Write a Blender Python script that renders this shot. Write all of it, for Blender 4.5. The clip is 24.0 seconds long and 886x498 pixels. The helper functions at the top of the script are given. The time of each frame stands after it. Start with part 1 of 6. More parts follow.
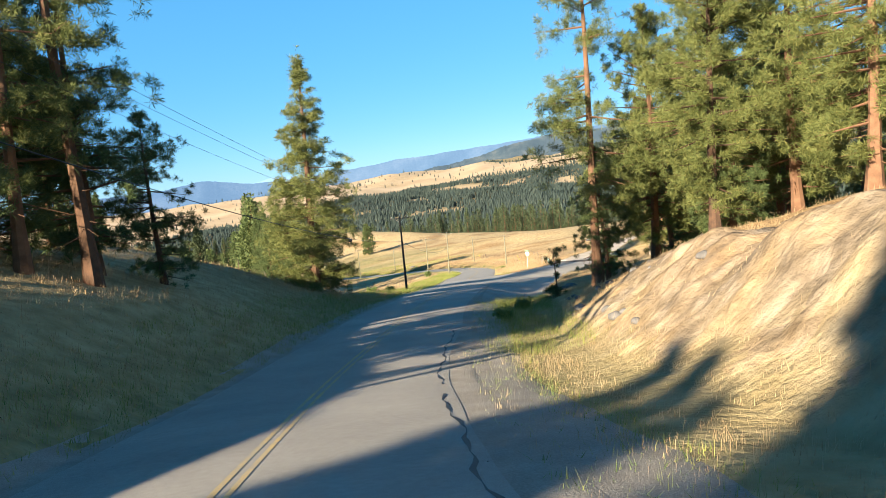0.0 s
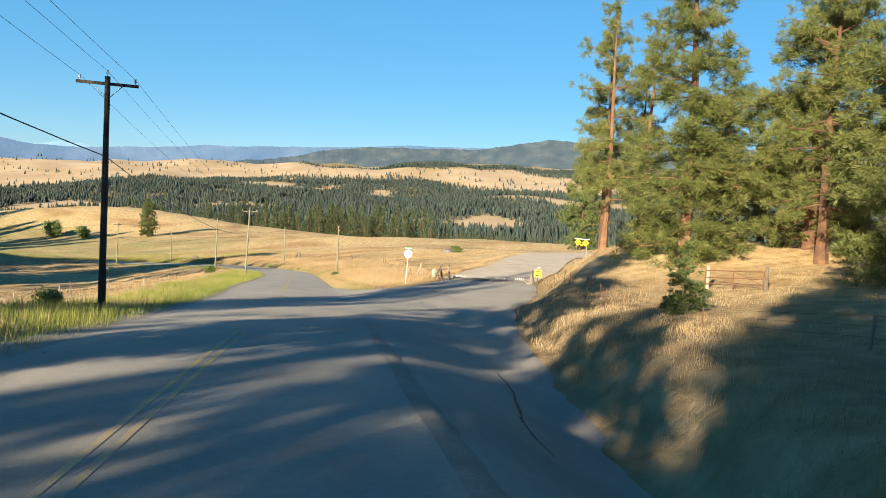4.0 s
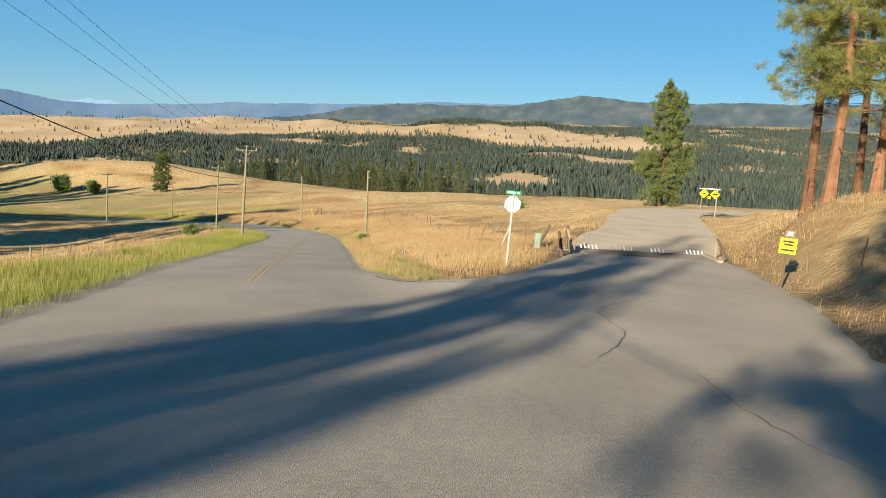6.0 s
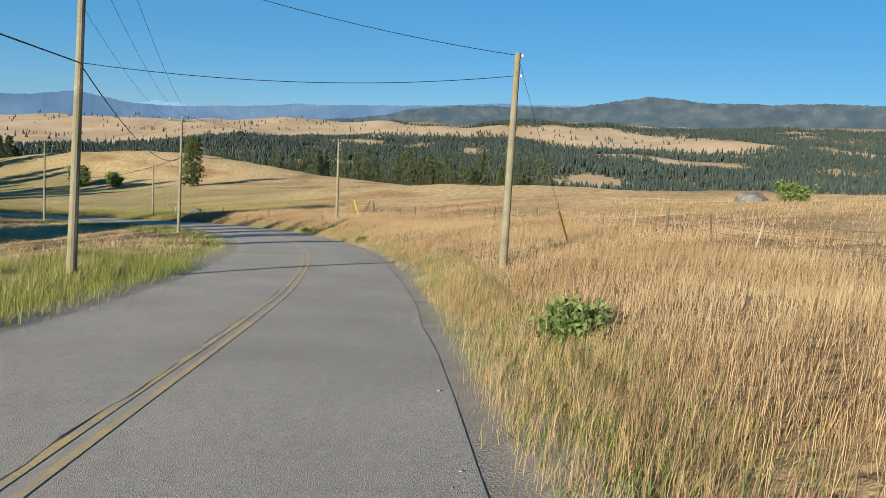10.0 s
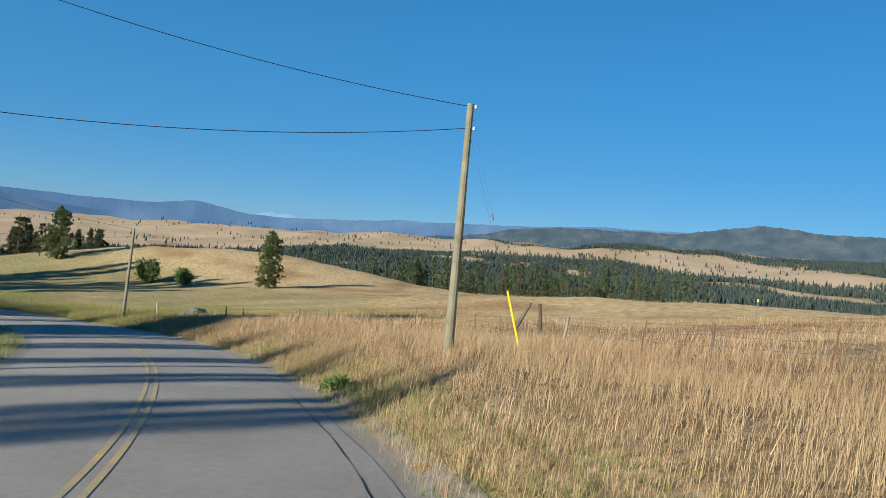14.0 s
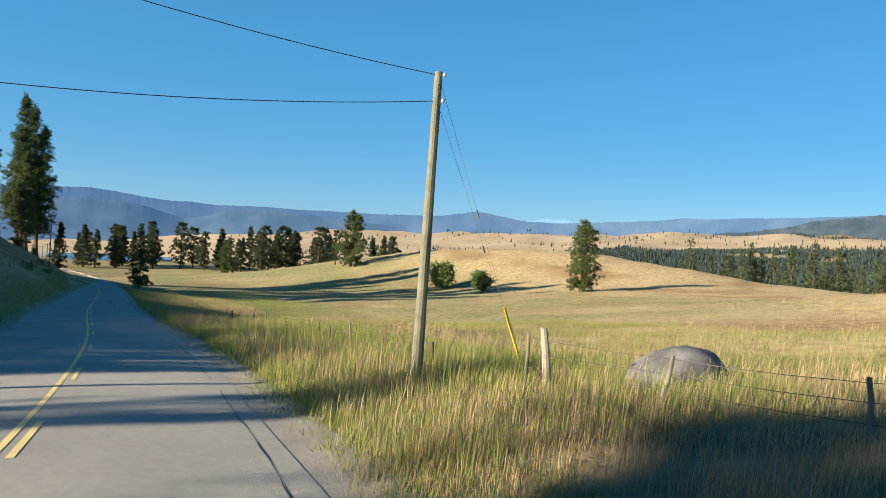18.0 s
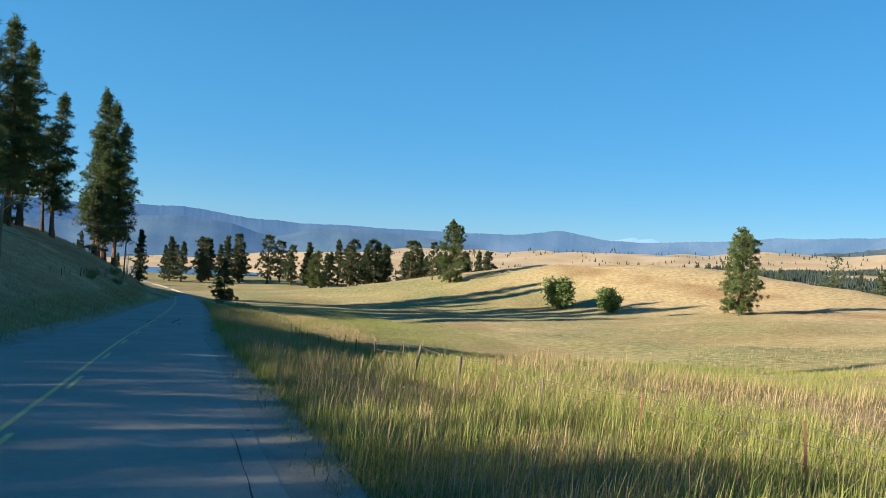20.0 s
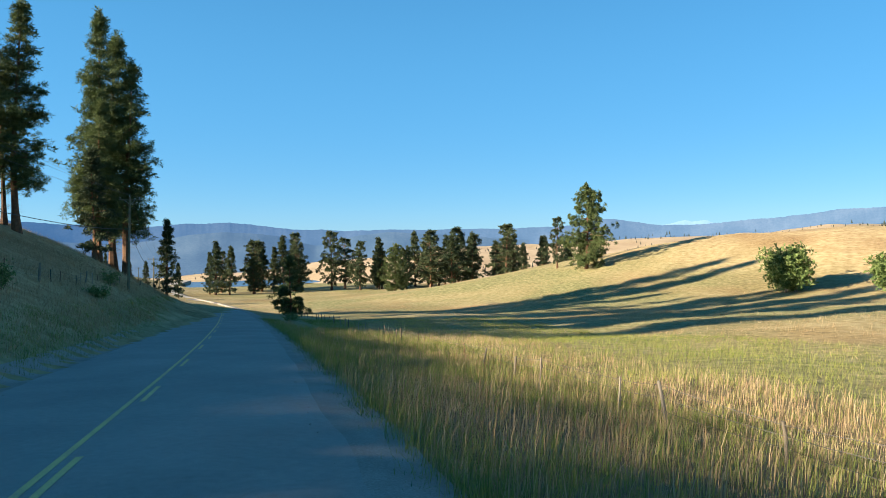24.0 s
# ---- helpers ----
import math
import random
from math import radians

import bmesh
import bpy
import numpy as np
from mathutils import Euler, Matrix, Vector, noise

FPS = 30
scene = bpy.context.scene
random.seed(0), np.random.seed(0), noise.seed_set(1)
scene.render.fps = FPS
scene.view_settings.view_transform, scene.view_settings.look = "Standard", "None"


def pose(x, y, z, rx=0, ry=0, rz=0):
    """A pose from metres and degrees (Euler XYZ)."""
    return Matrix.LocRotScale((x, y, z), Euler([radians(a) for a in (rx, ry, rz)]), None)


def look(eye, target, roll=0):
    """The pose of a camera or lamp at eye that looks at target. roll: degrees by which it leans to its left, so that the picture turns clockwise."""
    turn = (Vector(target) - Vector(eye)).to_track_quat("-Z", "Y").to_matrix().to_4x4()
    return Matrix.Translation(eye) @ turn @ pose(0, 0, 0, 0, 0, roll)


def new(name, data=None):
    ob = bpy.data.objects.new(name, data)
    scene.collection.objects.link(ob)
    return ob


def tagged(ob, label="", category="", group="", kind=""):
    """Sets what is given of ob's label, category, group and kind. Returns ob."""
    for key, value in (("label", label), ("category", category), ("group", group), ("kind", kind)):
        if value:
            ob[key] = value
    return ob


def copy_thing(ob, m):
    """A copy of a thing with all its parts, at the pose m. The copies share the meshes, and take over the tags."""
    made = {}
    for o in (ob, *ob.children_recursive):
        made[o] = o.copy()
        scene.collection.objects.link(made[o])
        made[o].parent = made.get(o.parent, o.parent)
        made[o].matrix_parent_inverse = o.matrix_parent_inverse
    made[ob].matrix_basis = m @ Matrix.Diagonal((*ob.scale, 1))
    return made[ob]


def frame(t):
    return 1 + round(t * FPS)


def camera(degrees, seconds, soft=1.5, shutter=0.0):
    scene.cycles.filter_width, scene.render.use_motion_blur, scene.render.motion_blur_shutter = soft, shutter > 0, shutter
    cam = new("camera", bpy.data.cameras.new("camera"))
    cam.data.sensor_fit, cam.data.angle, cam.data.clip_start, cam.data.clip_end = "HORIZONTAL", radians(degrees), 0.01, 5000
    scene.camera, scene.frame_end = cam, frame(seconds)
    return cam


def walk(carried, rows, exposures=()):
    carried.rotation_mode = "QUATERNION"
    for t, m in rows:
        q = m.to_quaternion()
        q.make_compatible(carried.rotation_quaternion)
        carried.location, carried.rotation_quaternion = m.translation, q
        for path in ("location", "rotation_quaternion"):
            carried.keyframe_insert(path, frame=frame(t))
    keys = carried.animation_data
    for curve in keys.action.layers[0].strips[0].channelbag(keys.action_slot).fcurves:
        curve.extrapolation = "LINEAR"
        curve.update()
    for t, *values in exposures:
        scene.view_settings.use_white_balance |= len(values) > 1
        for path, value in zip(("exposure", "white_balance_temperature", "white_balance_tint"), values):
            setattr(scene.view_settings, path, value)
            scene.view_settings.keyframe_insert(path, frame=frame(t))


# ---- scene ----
cam = camera(62.6, 24.0, soft=0.9)
PATH = [
    (0, (-8.054, -4.99, 10.44), (-8.043, -2.998, 10.269), -5.7),
    (0.5, (-8.707, 3.172, 9.207), (-8.733, 5.163, 9.029), -4.9),
    (1, (-9.172, 11.265, 7.222), (-9.15, 13.259, 7.066), -1.8),
    (1.5, (-9.424, 19.189, 6.549), (-9.161, 21.165, 6.378), -0.4),
    (3.5, (-7.871, 46.774, 4.113), (-7.332, 48.696, 3.992), 2.7),
    (4, (-7.26, 53.926, 3.394), (-6.721, 55.846, 3.242), 3.4),
    (4.5, (-6.203, 61.507, 2.614), (-5.675, 63.431, 2.479), 3.2),
    (5, (-5.299, 68.857, 1.876), (-4.781, 70.774, 1.634), 3.3),
    (5.5, (-4.291, 76.345, 1.073), (-3.794, 78.265, 0.816), 3.2),
    (6, (-3.418, 84.004, 0.312), (-2.949, 85.93, 0.042), 3.4),
    (6.5, (-2.598, 91.676, -0.544), (-2.152, 93.606, -0.82), 3.9),
    (7, (-1.856, 99.367, -1.351), (-1.436, 101.302, -1.637), 4.4),
    (7.5, (-1.292, 106.743, -1.995), (-0.897, 108.682, -2.288), 4.8),
    (8, (-0.668, 114.535, -2.822), (-0.311, 116.48, -3.122), 4.7),
    (8.5, (-0.136, 121.462, -3.585), (0.196, 123.411, -3.889), 4.8),
    (9, (0.453, 128.726, -4.401), (0.768, 130.679, -4.692), 4.2),
    (9.5, (1.056, 136.248, -5.169), (1.373, 138.203, -5.454), 3.8),
    (11.5, (2.908, 163.561, -8.138), (3.182, 165.531, -8.341), 2.7),
    (12, (3.056, 169.865, -8.7), (3.313, 171.84, -8.886), 2.6),
    (12.5, (2.957, 176.197, -9.2), (3.204, 178.177, -9.344), 2.7),
    (13, (2.78, 182.285, -9.684), (2.977, 184.275, -9.726), 3.5),
    (13.5, (2.231, 187.979, -10.236), (2.346, 189.975, -10.176), 5.2),
    (14, (1.577, 193.957, -10.743), (1.604, 195.956, -10.712), 6.1),
    (14.5, (0.539, 199.567, -11.249), (0.513, 201.566, -11.281), 5.9),
    (15, (-0.652, 205.484, -11.791), (-0.867, 207.47, -11.872), 5.5),
    (15.5, (-2.653, 211.559, -12.293), (-2.982, 213.53, -12.385), 5.2),
    (16, (-5.016, 217.978, -12.895), (-5.503, 219.915, -12.991), 4.9),
    (16.5, (-7.61, 223.859, -13.487), (-8.162, 225.78, -13.568), 4.5),
    (17, (-10.554, 229.572, -14.011), (-11.217, 231.457, -14.084), 3.7),
    (17.5, (-13.946, 235.289, -14.579), (-14.653, 237.159, -14.636), 3.3),
    (18, (-17.588, 240.608, -15.145), (-18.295, 242.479, -15.163), 3.5),
    (18.5, (-21.347, 245.466, -15.66), (-22.05, 247.339, -15.66), 4.4),
    (19, (-25.782, 250.821, -16.38), (-26.644, 252.626, -16.374), 5.0),
    (19.5, (-30.738, 256.425, -16.929), (-31.647, 258.206, -16.914), 4.8),
    (21.5, (-53.264, 278.063, -19.526), (-54.141, 279.86, -19.492), -0.4),
    (22, (-58.661, 283.418, -19.973), (-59.553, 285.208, -19.948), -0.4),
    (22.5, (-64.818, 289.014, -20.561), (-65.735, 290.791, -20.54), -0.1),
    (23, (-70.53, 294.668, -21.061), (-71.491, 296.422, -21.043), -0.1),
    (23.5, (-76.106, 300.504, -21.681), (-77.098, 302.24, -21.665), -0.1),
    (24, (-82.257, 306.492, -22.255), (-83.269, 308.217, -22.239), -0.3),
]
walk(cam, [(t, look(eye, target, roll)) for t, eye, target, roll in PATH], exposures=[
    (0, 1.85, 6500, 10), (1, 1.68, 6800, 10), (4, 1.55, 6800, 10), (6, 1.25, 6900, 10), (8, 1.02, 6650, 10), (9, 1.0, 6250, 10), (12, 0.93, 5900, 9), (13, 0.86, 5700, 9), (16, 0.84, 5600, 9),
    (17, 1.05, 5800, 9), (18, 1.3, 6200, 9), (19, 1.36, 6150, 9), (22, 1.4, 6100, 9), (24, 1.65, 6500, 10)])

# ---- light ----
SUN_TO = Vector((-0.665, -0.747, 0.0)).normalized()      # where the sun stands, as seen on the plan
SUN_EL = radians(17.5)
world = bpy.data.worlds.new("sky")
scene.world = world
world.use_nodes = True
wn = world.node_tree.nodes
sky = wn.new("ShaderNodeTexSky")
sky.sky_type = "NISHITA"
sky.sun_disc = False
sky.sun_elevation = SUN_EL
sky.sun_rotation = math.atan2(SUN_TO.x, SUN_TO.y)
sky.altitude = 900.0
sky.air_density = 1.0
sky.dust_density = 0.0
sky.ozone_density = 3.0
wn["Background"].inputs["Strength"].default_value = 0.052
hue = wn.new("ShaderNodeHueSaturation")
hue.inputs["Saturation"].default_value = 1.3
world.node_tree.links.new(sky.outputs[0], hue.inputs["Color"])
even = wn.new("ShaderNodeMix")
even.data_type = "RGBA"
even.inputs[7].default_value = (0.95, 3.5, 6.3, 1.0)      # clear dry air: one even blue low down, deep towards the zenith
wc = wn.new("ShaderNodeTexCoord")
wz = wn.new("ShaderNodeSeparateXYZ")
rise = wn.new("ShaderNodeMapRange")
rise.interpolation_type = "SMOOTHSTEP"
for k, v in ((1, 0.15), (2, 0.75), (3, 0.58), (4, 0.0)):
    rise.inputs[k].default_value = v
world.node_tree.links.new(wc.outputs["Generated"], wz.inputs[0])
world.node_tree.links.new(wz.outputs["Z"], rise.inputs[0])
world.node_tree.links.new(rise.outputs[0], even.inputs[0])
world.node_tree.links.new(hue.outputs[0], even.inputs[6])
world.node_tree.links.new(even.outputs[2], wn["Background"].inputs["Color"])
sun = new("sun", bpy.data.lights.new("sun", "SUN"))
sun.data.energy = 5.0
sun.data.angle = radians(0.6)
sun.data.color = (1.0, 0.87, 0.68)
sun.matrix_world = look((SUN_TO.x * math.cos(SUN_EL), SUN_TO.y * math.cos(SUN_EL), math.sin(SUN_EL)), (0, 0, 0))


# ---- materials ----
def mat(name, stops, scale=1.0, rough=0.9, fine=0.0, bump=0.0, bump_scale=None, metal=0.0, detail=6.0, island=0.0, obj_rand=0.0, coat=0.0, speck=0.0):
    """A surface whose colour runs over noise at two scales; fine: share of the fine grain; island or obj_rand: spread from piece to piece."""
    m = bpy.data.materials.new(name)
    m.use_nodes = True
    nt = m.node_tree
    n, l = nt.nodes, nt.links
    b = n["Principled BSDF"]
    tc = n.new("ShaderNodeTexCoord")
    no = n.new("ShaderNodeTexNoise")
    no.inputs["Scale"].default_value = scale
    no.inputs["Detail"].default_value = detail
    l.new(tc.outputs["Object"], no.inputs["Vector"])
    fac = no.outputs["Fac"]
    if fine:
        nf = n.new("ShaderNodeTexNoise")
        nf.inputs["Scale"].default_value = scale * 23.0
        nf.inputs["Detail"].default_value = 3.0
        l.new(tc.outputs["Object"], nf.inputs["Vector"])
        mx = n.new("ShaderNodeMix")
        mx.inputs[0].default_value = fine
        l.new(fac, mx.inputs[2])
        l.new(nf.outputs["Fac"], mx.inputs[3])
        fac = mx.outputs[0]
    if speck:
        ns = n.new("ShaderNodeTexNoise")
        ns.inputs["Scale"].default_value = 75.0
        ns.inputs["Detail"].default_value = 2.0
        l.new(tc.outputs["Object"], ns.inputs["Vector"])
        mx = n.new("ShaderNodeMix")
        mx.inputs[0].default_value = speck
        l.new(fac, mx.inputs[2])
        l.new(ns.outputs["Fac"], mx.inputs[3])
        fac = mx.outputs[0]
    for amount, kind, sock in ((island, "ShaderNodeNewGeometry", "Random Per Island"), (obj_rand, "ShaderNodeObjectInfo", "Random")):
        if amount:
            g = n.new(kind)
            mx = n.new("ShaderNodeMix")
            mx.inputs[0].default_value = amount
            l.new(fac, mx.inputs[2])
            l.new(g.outputs[sock], mx.inputs[3])
            fac = mx.outputs[0]
    r = n.new("ShaderNodeValToRGB")
    el = r.color_ramp.elements
    while len(el) < len(stops):
        el.new(0.5)
    for e, (p, c) in zip(el, stops):
        e.position, e.color = p, (*c, 1)
    l.new(fac, r.inputs[0])
    l.new(r.outputs[0], b.inputs["Base Color"])
    b.inputs["Roughness"].default_value = rough
    b.inputs["Metallic"].default_value = metal
    b.inputs["Specular IOR Level"].default_value = 0.3 + coat
    if bump:
        bn = n.new("ShaderNodeBump")
        bn.inputs["Strength"].default_value = bump
        bn.inputs["Distance"].default_value = 0.02
        nb = n.new("ShaderNodeTexNoise")
        nb.inputs["Scale"].default_value = bump_scale or scale * 15
        nb.inputs["Detail"].default_value = 4.0
        l.new(tc.outputs["Object"], nb.inputs["Vector"])
        l.new(nb.outputs["Fac"], bn.inputs["Height"])
        l.new(bn.outputs[0], b.inputs["Normal"])
    return m


M = {
    "asphalt": mat("asphalt", [(0.3, (0.235, 0.212, 0.172)), (0.45, (0.335, 0.303, 0.247)), (0.55, (0.4, 0.362, 0.297)), (0.7, (0.5, 0.455, 0.375))], 0.3, 0.85, 0.35, 0.6, 90, speck=0.5),
    "crack": mat("crack_filler", [(0.3, (0.012, 0.012, 0.013)), (0.7, (0.03, 0.029, 0.028))], 3, 0.6),
    "gravel": mat("gravel", [(0.3, (0.2, 0.17, 0.13)), (0.5, (0.32, 0.277, 0.215)), (0.7, (0.46, 0.405, 0.32))], 1.2, 0.95, 0.55, 0.9, 30, island=0.25),
    "dirt_road": mat("gravel_road", [(0.3, (0.42, 0.345, 0.25)), (0.5, (0.51, 0.43, 0.32)), (0.7, (0.6, 0.51, 0.39))], 0.4, 0.95, 0.4, 0.6, 25),
    "line": mat("yellow_paint", [(0.42, (0.36, 0.32, 0.26)), (0.5, (0.47, 0.37, 0.2)), (0.57, (0.66, 0.46, 0.17)), (0.72, (0.8, 0.53, 0.14))], 1.3, 0.8, 0.5, speck=0.35),
    # fresher yellow, brightened to make up for the shade on the lower road
    "line_brightened": mat("brightened_yellow_paint", [(0.36, (0.45, 0.38, 0.26)), (0.44, (0.68, 0.5, 0.22)), (0.52, (0.86, 0.64, 0.22)), (0.7, (0.92, 0.7, 0.22))], 1.3, 0.7, 0.5, speck=0.3),
    "bark": mat("bark", [(0.3, (0.05, 0.032, 0.022)), (0.5, (0.14, 0.075, 0.042)), (0.7, (0.25, 0.135, 0.075))], 2.2, 0.95, 0.4, 1.0, 9, obj_rand=0.25),
    "needles": mat("pine_needles", [(0.15, (0.065, 0.095, 0.028)), (0.5, (0.155, 0.175, 0.05)), (0.85, (0.28, 0.265, 0.08))], 0.35, 0.75, 0.0, island=0.5, obj_rand=0.15),
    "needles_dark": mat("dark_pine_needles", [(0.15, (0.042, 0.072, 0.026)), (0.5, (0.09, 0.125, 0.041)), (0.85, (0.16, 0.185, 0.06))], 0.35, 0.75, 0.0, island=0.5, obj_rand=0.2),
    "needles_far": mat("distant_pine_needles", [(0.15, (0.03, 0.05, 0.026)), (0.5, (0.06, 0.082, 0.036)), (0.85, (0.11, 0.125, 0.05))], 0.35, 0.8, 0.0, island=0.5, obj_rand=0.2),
    "forest": mat("far_forest", [(0.2, (0.02, 0.034, 0.032)), (0.5, (0.034, 0.05, 0.043)), (0.85, (0.06, 0.075, 0.055))], 0.004, 0.9, 0.0, island=0.55),
    "leaf": mat("shrub_leaves", [(0.2, (0.08, 0.13, 0.032)), (0.5, (0.15, 0.21, 0.06)), (0.8, (0.25, 0.3, 0.1))], 0.8, 0.7, 0.0, island=0.6),
    "straw": mat("dry_grass", [(0.1, (0.2, 0.105, 0.05)), (0.35, (0.37, 0.25, 0.125)), (0.6, (0.49, 0.365, 0.195)), (0.82, (0.57, 0.46, 0.27)), (0.95, (0.33, 0.3, 0.12))], 0.12, 0.8, 0.0, island=0.4),
    "greengrass": mat("green_grass", [(0.2, (0.12, 0.17, 0.035)), (0.5, (0.26, 0.29, 0.065)), (0.8, (0.42, 0.38, 0.11))], 0.1, 0.75, 0.0, island=0.5),
    "seed": mat("seed_heads", [(0.2, (0.3, 0.17, 0.09)), (0.5, (0.46, 0.31, 0.175)), (0.8, (0.56, 0.42, 0.265))], 0.3, 0.85, 0.0, island=0.6),
    "pole": mat("weathered_pole", [(0.3, (0.11, 0.1, 0.065)), (0.5, (0.19, 0.178, 0.115)), (0.7, (0.28, 0.262, 0.175))], 1.5, 0.9, 0.5, 0.6, 18),
    "darkpole": mat("creosoted_pole", [(0.3, (0.022, 0.02, 0.018)), (0.55, (0.05, 0.045, 0.038)), (0.75, (0.16, 0.17, 0.15))], 0.9, 0.85, 0.35, 0.5, 18),
    "post": mat("fence_post_wood", [(0.3, (0.09, 0.07, 0.05)), (0.5, (0.2, 0.165, 0.12)), (0.7, (0.33, 0.28, 0.21))], 2.0, 0.95, 0.4, 0.7, 20, obj_rand=0.5),
    "wire": mat("cable", [(0.3, (0.03, 0.03, 0.032)), (0.7, (0.06, 0.06, 0.062))], 3, 0.5, metal=0.6),
    "fencewire": mat("dull_fence_wire", [(0.3, (0.07, 0.06, 0.05)), (0.7, (0.14, 0.125, 0.11))], 3, 0.7, metal=0.3),
    "steel": mat("galvanised_steel", [(0.3, (0.42, 0.42, 0.41)), (0.7, (0.6, 0.6, 0.58))], 4, 0.45, 0.3, metal=0.6),
    "signback": mat("sign_aluminium", [(0.3, (0.62, 0.64, 0.66)), (0.7, (0.78, 0.8, 0.82))], 2, 0.5, 0.2),
    "white": mat("white_paint", [(0.3, (0.66, 0.66, 0.64)), (0.7, (0.82, 0.82, 0.8))], 4, 0.7, 0.3),
    "green": mat("green_sign", [(0.3, (0.01, 0.2, 0.1)), (0.7, (0.015, 0.26, 0.13))], 4, 0.4),
    "yellow": mat("yellow_sign", [(0.3, (0.75, 0.5, 0.01)), (0.7, (0.85, 0.6, 0.015))], 4, 0.4),
    "black": mat("black_paint", [(0.3, (0.012, 0.012, 0.012)), (0.7, (0.025, 0.025, 0.025))], 4, 0.5),
    "red": mat("red_paint", [(0.3, (0.5, 0.1, 0.05)), (0.7, (0.62, 0.16, 0.08))], 4, 0.5),
    "rock": mat("granite", [(0.3, (0.07, 0.064, 0.058)), (0.5, (0.15, 0.14, 0.128)), (0.7, (0.3, 0.285, 0.26))], 1.6, 0.9, 0.4, 0.9, 12),
    "oldsteel": mat("dull_worn_steel", [(0.3, (0.07, 0.064, 0.058)), (0.7, (0.17, 0.155, 0.14))], 5, 0.7, 0.4),
    "rust": mat("rusty_steel", [(0.3, (0.1, 0.045, 0.025)), (0.7, (0.2, 0.1, 0.06))], 5, 0.85, 0.4),
    "glass": mat("insulator_glaze", [(0.3, (0.35, 0.37, 0.38)), (0.7, (0.55, 0.56, 0.56))], 4, 0.15, coat=0.4),
    "box": mat("pale_green_enamel", [(0.3, (0.2, 0.3, 0.24)), (0.7, (0.3, 0.38, 0.31))], 3, 0.5),
    "deadwood": mat("dead_twigs", [(0.3, (0.12, 0.09, 0.065)), (0.7, (0.26, 0.2, 0.15))], 2, 0.95),
    # the ranges' base colours already hold the blue tint of distance haze
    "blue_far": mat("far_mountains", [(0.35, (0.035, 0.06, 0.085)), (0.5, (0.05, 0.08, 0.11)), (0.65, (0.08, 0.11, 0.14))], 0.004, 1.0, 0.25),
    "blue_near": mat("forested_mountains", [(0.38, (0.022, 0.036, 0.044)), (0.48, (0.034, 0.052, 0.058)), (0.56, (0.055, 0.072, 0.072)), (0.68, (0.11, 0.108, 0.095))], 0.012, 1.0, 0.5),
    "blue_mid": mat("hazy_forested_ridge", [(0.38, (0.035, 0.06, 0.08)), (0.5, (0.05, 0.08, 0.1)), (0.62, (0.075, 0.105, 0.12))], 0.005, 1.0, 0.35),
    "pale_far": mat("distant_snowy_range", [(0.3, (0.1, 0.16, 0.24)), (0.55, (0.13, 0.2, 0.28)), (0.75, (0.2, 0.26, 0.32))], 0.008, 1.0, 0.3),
    "roof": mat("barn_roof", [(0.3, (0.5, 0.5, 0.5)), (0.7, (0.72, 0.72, 0.72))], 1, 0.6),
}
# distance haze put into the far ranges as a faint blue emission
for key, haze_glow in (("blue_far", (0.02, 0.05, 0.105)), ("blue_mid", (0.016, 0.04, 0.082)), ("pale_far", (0.045, 0.1, 0.17)), ("blue_near", (0.01, 0.018, 0.03))):
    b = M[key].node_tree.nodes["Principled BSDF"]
    b.inputs["Emission Color"].default_value = (*haze_glow, 1)
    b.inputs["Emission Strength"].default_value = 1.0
# leaves and blades let some light through
for key, share in (("straw", 0.3), ("greengrass", 0.35), ("leaf", 0.35), ("needles", 0.25), ("needles_dark", 0.2), ("needles_far", 0.15), ("seed", 0.25)):
    nt = M[key].node_tree
    b = nt.nodes["Principled BSDF"]
    thin = nt.nodes.new("ShaderNodeBsdfTranslucent")
    both = nt.nodes.new("ShaderNodeMixShader")
    both.inputs[0].default_value = share
    nt.links.new(b.inputs["Base Color"].links[0].from_socket, thin.inputs["Color"])
    nt.links.new(b.outputs[0], both.inputs[1])
    nt.links.new(thin.outputs[0], both.inputs[2])
    nt.links.new(both.outputs[0], nt.nodes["Material Output"].inputs["Surface"])


